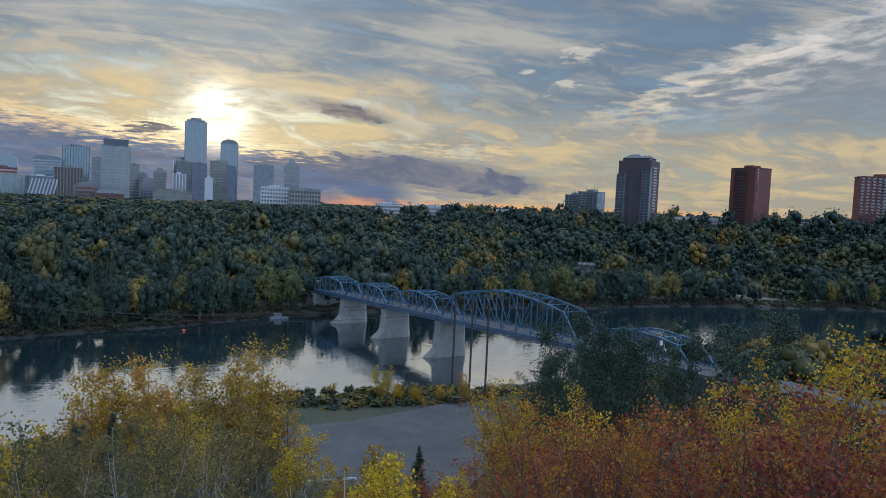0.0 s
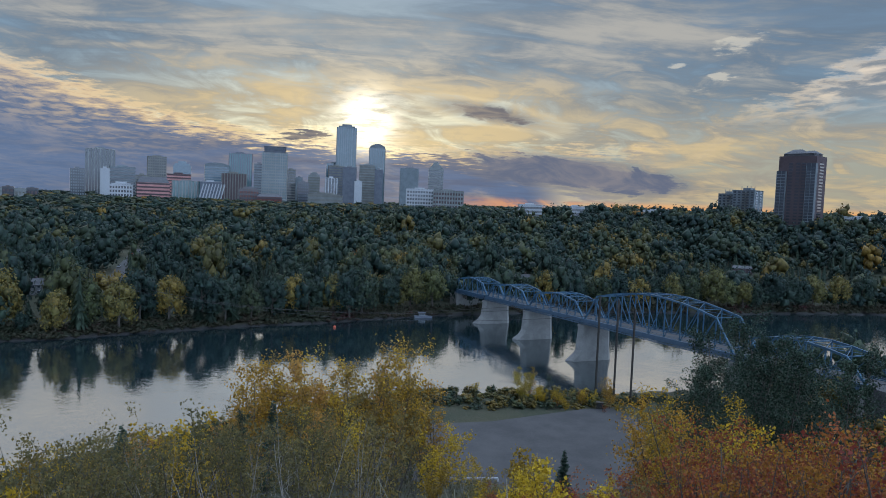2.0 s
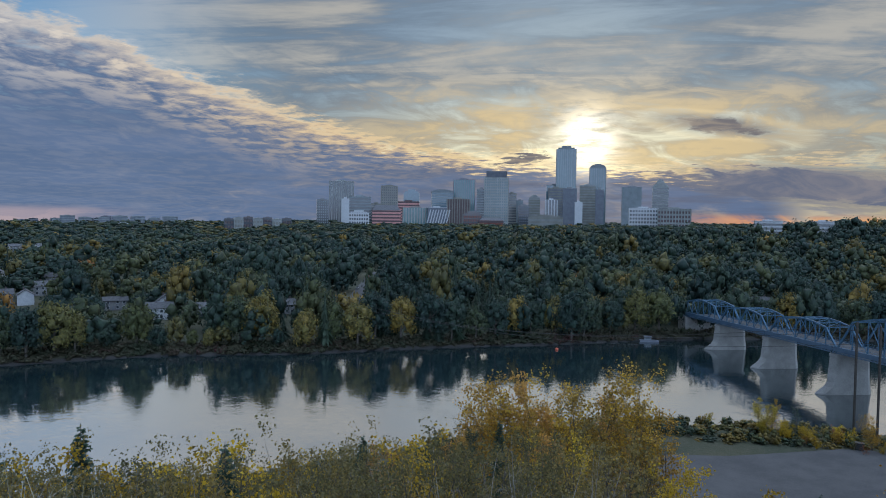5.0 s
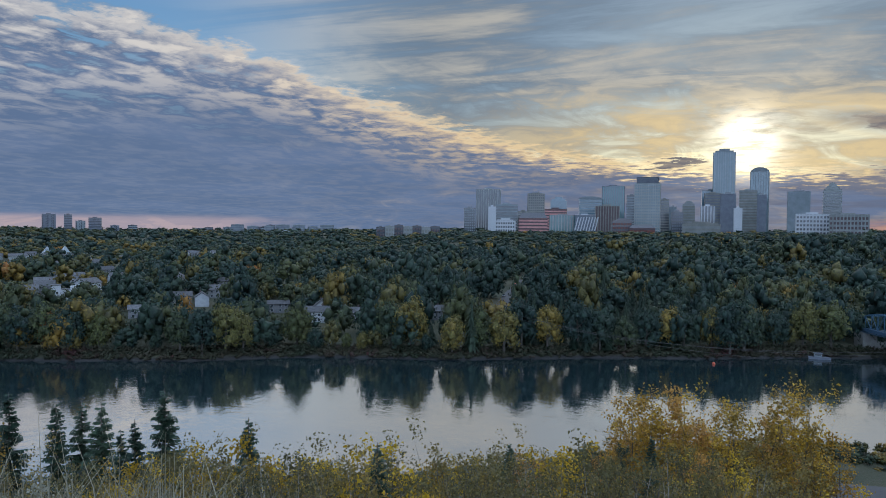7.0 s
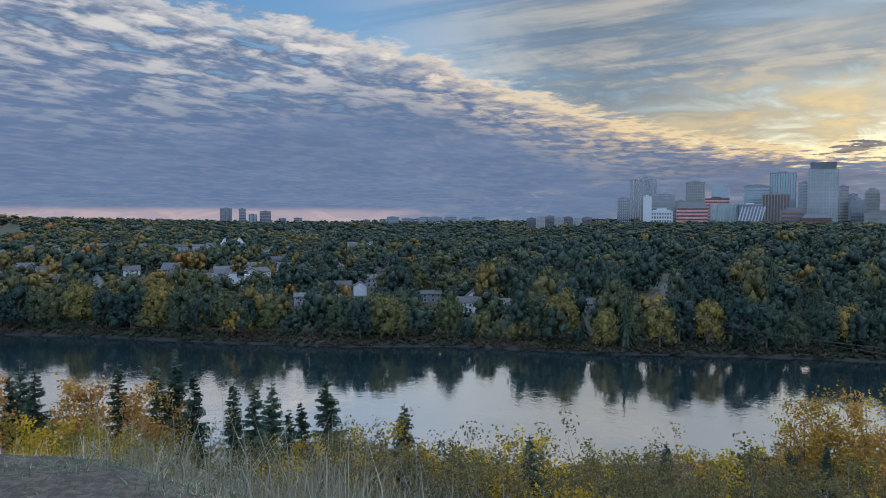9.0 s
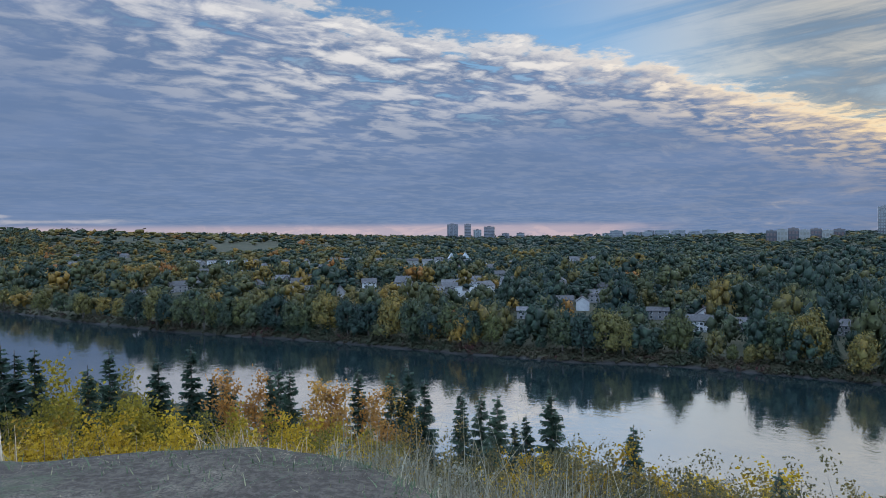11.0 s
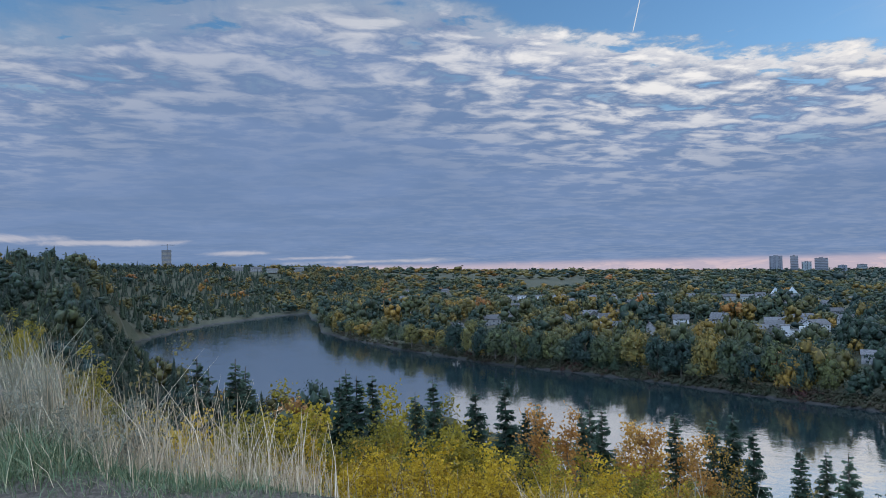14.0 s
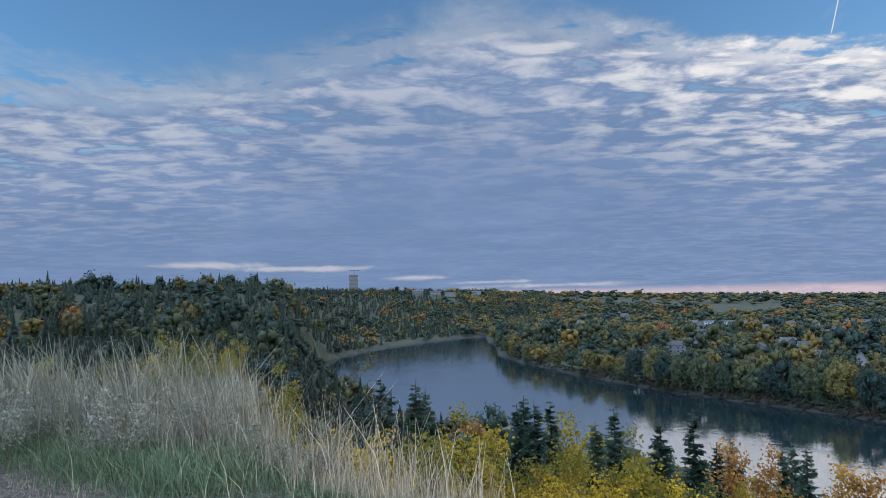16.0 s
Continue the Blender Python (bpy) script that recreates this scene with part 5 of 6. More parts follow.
house_bearings = []


def house(x, y, turn, w, d, eaves, pitch, wall_mat, label, flat=False):
    """A family house: walls, gable or flat roof with overhang, chimney, windows with frames, door."""
    z = ground(x, y) - 0.2
    root = tagged(new("house"), label, "house", "houses across the river")
    root.matrix_basis = pose(x, y, z, 0, 0, turn)
    bm = bmesh.new()
    ridge = eaves + (0 if flat else d / 2 * pitch)
    if flat:
        box(bm, (-w / 2, -d / 2, 0), (w / 2, d / 2, eaves))
        box(bm, (-w / 2, -d / 2, eaves), (-w * 0.15, d / 2, eaves + 2.8))
        box(bm, (w * 0.2, -d / 2, eaves), (w / 2, d * 0.2, eaves + 2.0))
    else:
        vs = [bm.verts.new(p) for p in ((-w / 2, -d / 2, 0), (w / 2, -d / 2, 0), (w / 2, d / 2, 0), (-w / 2, d / 2, 0),
                                        (-w / 2, -d / 2, eaves), (w / 2, -d / 2, eaves), (w / 2, d / 2, eaves), (-w / 2, d / 2, eaves),
                                        (-w / 2, 0, ridge), (w / 2, 0, ridge))]
        for f in ((0, 1, 5, 4), (2, 3, 7, 6), (1, 2, 6, 9, 5), (3, 0, 4, 8, 7), (3, 2, 1, 0)):
            bm.faces.new([vs[i] for i in f])
    part("wall", bm, wall_mat, root)
    bm = bmesh.new()
    if flat:
        box(bm, (-w * 0.52, -d * 0.52, eaves + 2.804), (-w * 0.13, d * 0.52, eaves + 3.0))
        box(bm, (-w * 0.13, -d * 0.52, eaves + 0.004), (w * 0.2, d * 0.52, eaves + 0.25))
    else:
        o = 0.45
        for s in (-1, 1):
            e = Vector((0, s * (d / 2 + o), eaves - o * pitch + 0.05))
            k = Vector((0, 0, ridge + 0.05))
            n = Vector((0, s * pitch, 1)).normalized() * 0.22
            vs = [bm.verts.new(Vector((fx, 0, 0)) + q + m) for m in (Vector(), n) for fx, q in
                  ((-w / 2 - o, e), (w / 2 + o, e), (w / 2 + o, k), (-w / 2 - o, k))]
            for f in ((3, 2, 1, 0), (4, 5, 6, 7), (0, 1, 5, 4), (2, 3, 7, 6), (0, 4, 7, 3), (1, 2, 6, 5)):
                bm.faces.new([vs[i] for i in f])
    part("roof", bm, mat_roof, root, "dark shingled roof")
    part("chimney", boxes(((w * 0.2, 0.4, eaves), (w * 0.2 + 0.8, 1.2, ridge + 1.1))), mat_brown, root)
    for fx in (-0.3, 0.08, 0.34):
        for fz in ((1.0,) if eaves < 4 else (1.0, 3.7)):
            win = part("window", boxes(((w * fx - 0.75, -d / 2 - 0.10, fz - 0.1), (w * fx + 0.75, -d / 2 + 0.05, fz + 1.4))), mat_white, root)
            part("pane", boxes(((w * fx - 0.62, -d / 2 - 0.14, fz), (w * fx + 0.62, -d / 2 - 0.102, fz + 1.28))), mat_glass, win)
    part("door", boxes(((-w * 0.14, -d / 2 - 0.08, 0), (-w * 0.14 + 1.0, -d / 2 + 0.05, 2.1))), mat_darkwall, root)
    if math.hypot(x, y) < 440:
        house_bearings.append(float(bearing(x, y)))
    for back in ((0, 14, 27, 40, 53, 66) if math.hypot(x, y) < 800 else range(0, 120, 16)):
        k = 1 - back / math.hypot(x, y)
        CLEAR.append((x * k, y * k, max(w, d) * (0.55 if back < 30 else 0.46) + 2.5))


HOUSE = "pale sided family house with a dark shingled roof among trees"
for i, (a, r) in enumerate(((96.99, 1398), (93.88, 1398), (88.50, 1114), (85.36, 934), (79.59, 906), (76.15, 750), (72.79, 806), (70.33, 1110), (68.75, 874), (66.05, 874), (60.74, 602))):
    x, y = polar(a, r)
    house(x, y, a + (20, -35, 75, 5)[i % 4], (11, 14, 10)[i % 3], 9, (5.5, 6.0, 5.0)[i % 3], 0.6, mat_white if i % 3 == 0 else mat_siding,
          "small white house with a dark shingled roof among trees" if i % 3 == 0 else HOUSE)
house(-473, 189, 70, 15, 10, 6.0, 0.5, mat_white, "white modern flat-roofed house among trees", True)
house(-581, 57, 174, 8, 7, 4.5, 1.1, mat_siding, "pale house with a steep gable among trees")
house(-524, 110, 168, 8, 7, 4.5, 1.1, mat_siding, "pale house with a steep dark gable among trees")
house(-513, 160, 75, 16, 9, 5.5, 0.5, mat_siding, HOUSE)
house(-500, 178, 70, 10, 9, 5.0, 0.6, mat_siding, HOUSE)
house(-398, 225, 60, 13, 9, 5.6, 0.55, mat_siding, HOUSE)
house(-386, 232, 150, 9, 8, 5.6, 0.7, mat_white, HOUSE)
house(-416, 256, 58, 12, 9, 5.6, 0.6, mat_siding, HOUSE)
house(-378, 190, 64, 12, 9, 5.0, 0.45, mat_siding, HOUSE)
house(-341, 254, 54, 12, 9, 5.0, 0.4, mat_siding, HOUSE)
house(-304, 252, 50, 13, 9, 5.8, 0.6, mat_white, "white house with several dark gables by the river bank")
house(-313, 263, 140, 9, 9, 6.2, 0.8, mat_white, "white house with several dark gables by the river bank")
house(-290, 266, 50, 10, 9, 5.0, 0.6, mat_siding, HOUSE)
house(-262, 300, 40, 10, 9, 5.0, 0.6, mat_siding, HOUSE)
house(-620, 60, 160, 10, 9, 5.5, 0.7, mat_siding, HOUSE)
house(-560, 210, 70, 14, 10, 5.5, 0.5, mat_siding, HOUSE)
house(-600, 250, 66, 12, 9, 5.5, 0.5, mat_siding, HOUSE)
house(-690, 120, 80, 12, 9, 5.5, 0.6, mat_siding, HOUSE)
house(-720, 30, 88, 12, 9, 5.5, 0.6, mat_siding, HOUSE)
house(-740, 170, 75, 12, 9, 5.5, 0.6, mat_siding, HOUSE)
house(-660, 300, 65, 12, 9, 5.5, 0.6, mat_siding, HOUSE)
house(-470, 300, 58, 12, 9, 5.5, 0.6, mat_siding, HOUSE)
house(-40, 470, 5, 10, 9, 5.5, 0.6, mat_siding, HOUSE)
house(-56, 445, 150, 9, 8, 5.5, 0.9, mat_siding, "pale house with a steep roof beside the bridge end")
house(120, 590, -12, 14, 9, 4.0, 0.4, mat_brown, "brown riverside house under trees")
suburb = random.Random(12)
for i in range(34):
    x, y = polar(suburb.uniform(52, 98), suburb.uniform(470, 1150))
    if math.hypot(x, y) > float(np.interp(bearing(x, y), FAR_AZ, FAR_R)) + 45:
        pale = i % 3 == 0
        house(x, y, suburb.uniform(0, 180), suburb.uniform(10, 16), suburb.uniform(8, 11), suburb.uniform(4.5, 7), suburb.uniform(0.4, 0.9), mat_white if pale else mat_siding,
              "small white house with a dark shingled roof among trees" if pale else HOUSE)
# rows of pale terraced houses farther back
for k in range(9):
    f = k / 8
    house(-1088 + 166 * f, 215 + 153 * f, 75, 19, 10, 7.0, 0.55, mat_stone, "pale terraced houses in a row on the valley floor")
for k in range(4):
    house(-1180 + 14 * k, 20 + 26 * k, 86, 18, 11, 6.0, 0.25, mat_white, "low pale building with a flat-pitched roof in the valley")

# pyramid glasshouses
for px, py in ((-1100, 440), (-1085, 410)):
    root = tagged(new("glass_pyramid"), "pyramid glasshouse with pale shining panes", "glasshouse", "glass pyramids")
    z = ground(px, py)
    for i in range(4):
        bm = bmesh.new()
        c, s = math.cos(i * math.pi / 2), math.sin(i * math.pi / 2)
        vs = [bm.verts.new((px + 8 * (c * u - s * v), py + 8 * (s * u + c * v), z + w)) for u, v, w in ((1, -1, 0), (1, 1, 0), (0.02, 0, 14), (0.9, -0.9, 0), (0.9, 0.9, 0))]
        bm.faces.new((vs[0], vs[1], vs[2])), bm.faces.new((vs[3], vs[2], vs[4]))
        # three sides pale glass, the last one plain white
        part("pane", bm, mat_paleglass if i != 3 else mat_white, root)
    part("frame", boxes(((px - 8.2, py - 8.2, z - 1), (px + 8.2, py + 8.2, z + 0.8))), mat_white, root)
    CLEAR.append((px, py, 24))
    CLEAR.append((px * 0.97, py * 0.97, 24)), CLEAR.append((px * 0.94, py * 0.94, 24))

# white tied-arch bridge far up the valley
arch = tagged(new("arch_bridge"), "white arch bridge far up the valley", "bridge")
ax, ay = polar(52.8, 2300)
along = Vector((math.cos(radians(52.8)), math.sin(radians(52.8)), 0))
for off in (0, 14):
    prev = None
    for i in range(15):
        t = i / 14
        q = Vector((ax, ay, 16)) + along * (t - 0.5) * 62 + Vector((-0.8, 0.6, 0)) * off + Vector((0, 0, 24 * math.sin(math.pi * t)))
        if prev:
            bar("arch_rib", prev, q, 1.3, 1.3, mat_white, arch)
        prev = q
bar("deck", Vector((ax, ay, 18)) - along * 60, Vector((ax, ay, 18)) + along * 60, 12, 1.5, mat_concrete, arch)

# ---- skyline: bearing, distance, width, height of the top ----
tower(38.34, 2150, 33.0, 112.4, "grid", mat_greywall, mat_glass, "flat", "small grey office block downtown")
tower(36.87, 2150, 69.8, 166.9, "fins", mat_glass, mat_stone, "flat", "pale stone office tower with dark window columns")
tower(36.56, 1950, 20.8, 110.7, "plain", mat_white, mat_white, "flat", "plain white slab tower downtown")
tower(35.42, 2000, 58.6, 118.0, "bands", mat_glass, mat_greywall, "flat", "grey banded office block downtown")
tower(35.50, 1850, 48.7, 76.6, "grid", mat_glass, mat_white, "step", "low white apartment block downtown")
tower(33.12, 2250, 48.7, 160.9, "grid", mat_glass, mat_tan, "mast", "tan office tower with a rooftop mast")
tower(34.12, 2230, 34.6, 104.7, "bands", mat_glass, mat_tan, "flat", "tan low office block downtown")
tower(31.34, 2250, 49.1, 148.0, "bands", mat_blueglass, mat_blueglass, "step", "blue glass office tower downtown")
tower(33.34, 1950, 75.9, 96.1, "bands", mat_pink, mat_brown, "slope", "pink granite stepped building with sloping glass")
tower(31.56, 2050, 59.0, 107.7, "bands", mat_pink, mat_brown, "flat", "pink granite stepped building with sloping glass")
tower(28.91, 2200, 66.0, 150.2, "bands", mat_blueglass, mat_greywall, "dome", "grey office block with a rounded glass top")
tower(27.16, 2250, 65.6, 182.2, "fins", mat_greenglass, mat_darkwall, "flat", "green glass tower with dark seams")
tower(24.61, 2000, 64.9, 193.2, "grid", mat_paleglass, mat_stone, "dark", "pale condominium tower with a dark crown")
tower(25.80, 2150, 27.8, 150.7, "bands", mat_greywall, mat_glass, "flat", "grey apartment tower downtown")
tower(31.02, 1800, 62.2, 86.5, "fins", mat_greenglass, mat_stone, "flat", "low pale office block with green glass columns")
tower(29.31, 1780, 47.2, 87.1, "slant", mat_darkwall, mat_white, "flat", "dark block with slanting white stripes")
tower(27.62, 1900, 59.3, 112.0, "fins", mat_brown, mat_tan, "flat", "beige block with dense vertical ribs")
tower(26.50, 1650, 41.2, 75.2, "grid", mat_brick, mat_glass, "step", "red brick apartment block")
tower(24.98, 1600, 52.8, 64.0, "bands", mat_brick, mat_brown, "slope", "low red brick building with a hipped roof")
tower(23.38, 2200, 25.3, 140.9, "bands", mat_glass, mat_tan, "flat", "tan banded tower downtown")
tower(22.77, 2300, 21.3, 121.8, "plain", mat_greywall, mat_glass, "flat", "grey tower seen between others downtown")
tower(22.44, 2050, 27.9, 101.2, "grid", mat_darkwall, mat_glass, "flat", "dark glass block downtown")
tower(21.62, 2150, 33.4, 131.5, "bands", mat_tan, mat_stone, "step", "tan stepped tower downtown")
tower(20.02, 2300, 55.8, 170.1, "plain", mat_blueglass, mat_greywall, "flat", "blue glass tower behind others downtown")
tower(19.91, 2150, 44.6, 154.8, "bands", mat_darkwall, mat_tan, "flat", "dark banded tower downtown")
tower(18.88, 2050, 38.3, 148.5, "plain", mat_darkwall, mat_glass, "flat", "dark blue glass block downtown")
tower(19.19, 2250, 58.5, 285.3, "fins", mat_paleglass, mat_greywall, "crown", "tallest glass tower of the skyline with vertical seams")
tower(20.29, 2000, 30.7, 115.2, "fins", mat_glass, mat_white, "flat", "white columned block downtown")
tower(16.75, 2250, 47.5, 233.5, "fins", mat_paleglass, mat_greywall, "dome", "tall pale glass tower with a rounded top")
tower(17.51, 2150, 45.0, 162.0, "bands", mat_tan, mat_stone, "flat", "tan banded office tower downtown")
tower(16.59, 2080, 22.5, 146.9, "plain", mat_darkwall, mat_glass, "flat", "dark glass shaft beside a pale tower")
tower(18.18, 1950, 19.7, 108.0, "plain", mat_white, mat_white, "flat", "plain white slab block downtown")
tower(14.18, 2150, 54.8, 158.2, "plain", mat_greywall, mat_glass, "mast", "plain grey tower with rooftop plant")
tower(12.07, 2150, 43.9, 180.8, "bands", mat_glass, mat_stone, "pyramid", "white banded tower with a stepped pyramid top")
tower(13.27, 1550, 57.1, 86.3, "grid", mat_glass, mat_white, "flat", "long white apartment slab on the valley rim")
tower(11.03, 1500, 62.0, 84.3, "grid", mat_brown, mat_stone, "flat", "long brown brick apartment slab on the valley rim")
tower(20.70, 1700, 78.6, 69.8, "bands", mat_stone, mat_tan, "step", "low pale stone hall downtown")


def rim_tower(a, r, w, d, top, turn, wall_mat, kind, label):
    """A block of flats on the rim, seen over a corner: wall, storeys of windows, balconies or glazed bays, roof."""
    x, y = polar(a, r)
    z0 = ground(x, y) - 2.0
    h = top - z0
    root = tagged(new("apartment_tower"), label, "apartment tower", "towers on the rim")
    root.matrix_basis = pose(x, y, z0, 0, 0, a + turn)
    part("wall", shared_box(w, d, h, wall_mat), None, root)
    n = int(h / 3.0)
    fl = h / n
    if kind == "ribbed":                       # storeys of deep balconies on one face, a blank wall on the other
        part("corner_pier", shared_box(w * 0.16, 0.8, h, wall_mat), None, root, at=pose(-w * 0.42, -d / 2 - 0.4, 0))
        for i in range(2, n):
            # the dark of each balcony recess is put in as a flat glass strip
            part("recess", shared_box(w * 0.50, 0.3, fl * 0.55, mat_glass), None, root, at=pose(-w * 0.08, -d / 2 - 0.15, fl * i + fl * 0.32))
            part("balcony", shared_box(w * 0.52, 1.5, fl * 0.30, mat_brick), None, root, at=pose(-w * 0.08, -d / 2 - 0.75, fl * i))
            part("window", shared_box(0.3, d * 0.10, fl * 0.45, mat_glass), None, root, at=pose(w / 2 + 0.1, -d * 0.36, fl * i + fl * 0.3))
    elif kind == "rows":
        bays = max(4, int(w / 5))
        for i in range(1, n):
            for j in range(bays):
                part("window", shared_box(w / bays * 0.55, 0.3, fl * 0.5, mat_glass), None, root, at=pose(-w / 2 + w * (j + 0.5) / bays, -d / 2 - 0.1, fl * i + fl * 0.25))
            for fy in (-0.25, 0.2):
                part("window", shared_box(0.3, d * 0.2, fl * 0.45, mat_glass), None, root, at=pose(w / 2 + 0.1, d * fy, fl * i + fl * 0.25))
            part("balcony", shared_box(w * 0.30, 1.4, fl * 0.28, mat_tan), None, root, at=pose(w * 0.1, -d / 2 - 0.7, fl * i))
    elif kind == "glazed":                     # brick shaft between glazed corner bays in pale frames
        for side in (-1, 1):
            hb = h * (0.90 if side > 0 else 0.80)
            bay = part("corner_bay", shared_box(w * 0.24, 4.0, hb, mat_glass), None, root, at=pose(side * w * 0.39, -d / 2 - 0.6, 0))
            for i in range(int(hb / fl)):
                part("spandrel", shared_box(w * 0.25, 4.3, 0.45, mat_greywall), None, bay, at=pose(0, 0, fl * i))
            for fx in (-0.12, 0.0, 0.12):
                part("mullion", shared_box(0.4, 4.4, hb, mat_greywall), None, bay, at=pose(w * fx, 0, 0))
        for i in range(1, n - 2):
            for fx in (-0.17, 0.02, 0.17):
                part("window", shared_box(w * 0.10, 0.3, fl * 0.5, mat_glass), None, root, at=pose(w * fx, -d / 2 - 0.1, fl * i + fl * 0.3))
            part("window", shared_box(0.3, d * 0.4, fl * 0.5, mat_glass), None, root, at=pose(w / 2 + 0.1, 0, fl * i + fl * 0.3))
    bm = bmesh.new()
    if kind == "glazed":
        box(bm, (-w * 0.40, -d * 0.42, h), (w * 0.40, d * 0.42, h + 2.6))
        for cx, cw, rise in ((-0.14, 0.26, 7.5), (0.22, 0.2, 6.0)):
            vs = [bm.verts.new((w * fx, d * fy, h + 2.6 + fz)) for fx, fy, fz in
                  ((cx - cw, -0.46, 0), (cx + cw, -0.46, 0), (cx + cw, 0.46, 0), (cx - cw, 0.46, 0), (cx - cw * 0.45, 0, rise - 2.6), (cx + cw * 0.45, 0, rise - 2.6))]
            for f in ((0, 1, 5, 4), (2, 3, 4, 5), (1, 2, 5), (3, 0, 4), (3, 2, 1, 0)):
                bm.faces.new([vs[i] for i in f])
    else:
        box(bm, (-w * 0.51, -d * 0.51, h), (w * 0.51, d * 0.51, h + 0.8))
        box(bm, (-w * 0.12, -d * 0.3, h + 0.8), (w * 0.22, d * 0.25, h + 3.4))
    part("roof", bm, mat_roof if kind == "glazed" else wall_mat, root)
    if kind == "rows" and h < 50:
        for fx in (-0.3, -0.05, 0.12, 0.3):
            part("aerial", shared_box(0.5, 0.5, 5.0, mat_greywall), None, root, at=pose(w * fx, 0, h + 0.8))
    for back in (0, 14, 26):
        k = 1 - back / r
        CLEAR.append((x * k, y * k, 12))


rim_tower(-11.5, 900, 26, 20, 86.0, -28, mat_greywall, "rows", "grey concrete apartment slab with balconies and rooftop aerials")
rim_tower(-10.3, 915, 20, 18, 82.0, -28, mat_greywall, "rows", "grey concrete apartment slab with balconies and rooftop aerials")
rim_tower(-14.95, 800, 36, 24, 118.0, -22, mat_brown, "glazed", "brown brick apartment tower with pointed roofs and glazed corners")
rim_tower(-22.9, 820, 30, 24, 114.0, -38, mat_brick, "ribbed", "red brick apartment tower with one blank wall and stacked balconies")
rim_tower(-31.0, 830, 40, 18, 108.0, 18, mat_brick, "rows", "red brick apartment block with rows of balconies")
# dark wall colour gives these flats their silhouette against the bright sky
tower(69.19, 3900, 58.5, 99.1, "bal", mat_darkwall, mat_glass, "flat", "pale high-rise flats far across the valley")
tower(68.00, 3900, 34.7, 97.8, "bands", mat_darkwall, mat_glass, "flat", "pale high-rise flats far across the valley")
tower(67.22, 3900, 42.9, 67.8, "bal", mat_greywall, mat_glass, "flat", "pale high-rise flats far across the valley")
tower(66.27, 3900, 57.2, 84.1, "bands", mat_darkwall, mat_glass, "flat", "pale high-rise flats far across the valley")
tower(64.99, 3900, 39.5, 47.4, "bal", mat_darkwall, mat_glass, "flat", "pale high-rise flats far across the valley")
tower(63.81, 3900, 41.5, 49.4, "bands", mat_greywall, mat_glass, "flat", "pale high-rise flats far across the valley")
tower(59.19, 3900, 38.8, 35.8, "bal", mat_darkwall, mat_glass, "flat", "pale high-rise flats far across the valley")
tower(58.50, 3900, 38.8, 41.3, "bands", mat_darkwall, mat_glass, "flat", "pale high-rise flats far across the valley")
tower(57.18, 3900, 38.1, 43.3, "bal", mat_greywall, mat_glass, "flat", "pale high-rise flats far across the valley")
tower(55.75, 3900, 61.9, 24.9, "bands", mat_darkwall, mat_glass, "flat", "pale high-rise flats far across the valley")
tower(54.98, 3900, 31.3, 46.0, "bal", mat_darkwall, mat_glass, "flat", "pale high-rise flats far across the valley")
tower(54.48, 3900, 31.3, 46.0, "bands", mat_greywall, mat_glass, "flat", "pale high-rise flats far across the valley")
tower(53.93, 3900, 47.6, 55.6, "bal", mat_darkwall, mat_glass, "flat", "pale high-rise flats far across the valley")
tower(53.08, 3900, 59.2, 54.9, "bands", mat_darkwall, mat_glass, "flat", "pale high-rise flats far across the valley")
tower(115.06, 1500, 17.0, 110.7, "bands", mat_concrete, mat_darkwall, "crane", "concrete apartment tower under construction with a crane on top")

# low blocks along the skyline edge and the apartment row left of downtown
for k in range(7):
    tower(45.4 - 0.72 * k, 1500, 17, 58 - 3.5 + (k * 37 % 5), "grid", mat_tan if k % 2 else mat_brown, mat_stone if k % 2 else mat_glass, "flat",
          "mid-rise apartment block on the valley rim")
for a, w, t in ((-18.8, 30, 60), (-26.5, 40, 60), (-28.3, 22, 62), (-20.5, 18, 60), (4.5, 26, 60), (1.0, 20, 60), (-5, 24, 59)):
    tower(a, 835, w, t, "bands", mat_siding, mat_white, "flat", "low pale commercial building on the valley rim")
    for back in (0, 14, 26):
        cx, cy = polar(a, 835 - back)
        CLEAR.append((cx, cy, w * 0.42))
# farther blocks, their silhouette tone likewise put into dark walls
for k in range(9):
    tower(49.5 + (k * 2.3) % 8, 3700, 40 + (k * 17) % 30, 50 + (k * 7) % 14, "bands", mat_darkwall, mat_greywall, "flat", "grey block far across the valley")

# houses along the far ridge
for k, (a, r) in enumerate(((108.6, 1580), (107.4, 1560), (110.0, 1600), (105.4, 1650), (84.0, 2150), (87.5, 2120))):
    hx, hy = polar(a, r)
    house(hx, hy, a, 24, 14, 7.0, 0.4, mat_stone if k % 2 else mat_siding, "large pale house on the far ridge")

# park path down to the far shore: a pale ribbon over the lawn
bm = bmesh.new()
prev = None
for i in range(31):
    t = i / 30
    a, r = -19.2 - 6.0 * t + 1.3 * math.sin(t * 5.5), 622 - 72 * t + 7 * math.sin(t * 9)
    c = Vector(at_bearing(a, r, 0.35))
    row = [bm.verts.new(c + Vector((0.35 * k, 0.94 * k, dz))) for k, dz in ((-2.3, -0.8), (-2.1, 0), (2.1, 0), (2.3, -0.8))]
    if prev:
        for j in range(3):
            bm.faces.new((prev[j], prev[j + 1], row[j + 1], row[j]))
    prev = row
tagged(part("park_path", bm, mat_concrete), "pale winding path over a lawn down to the river", "path", kind="structure")

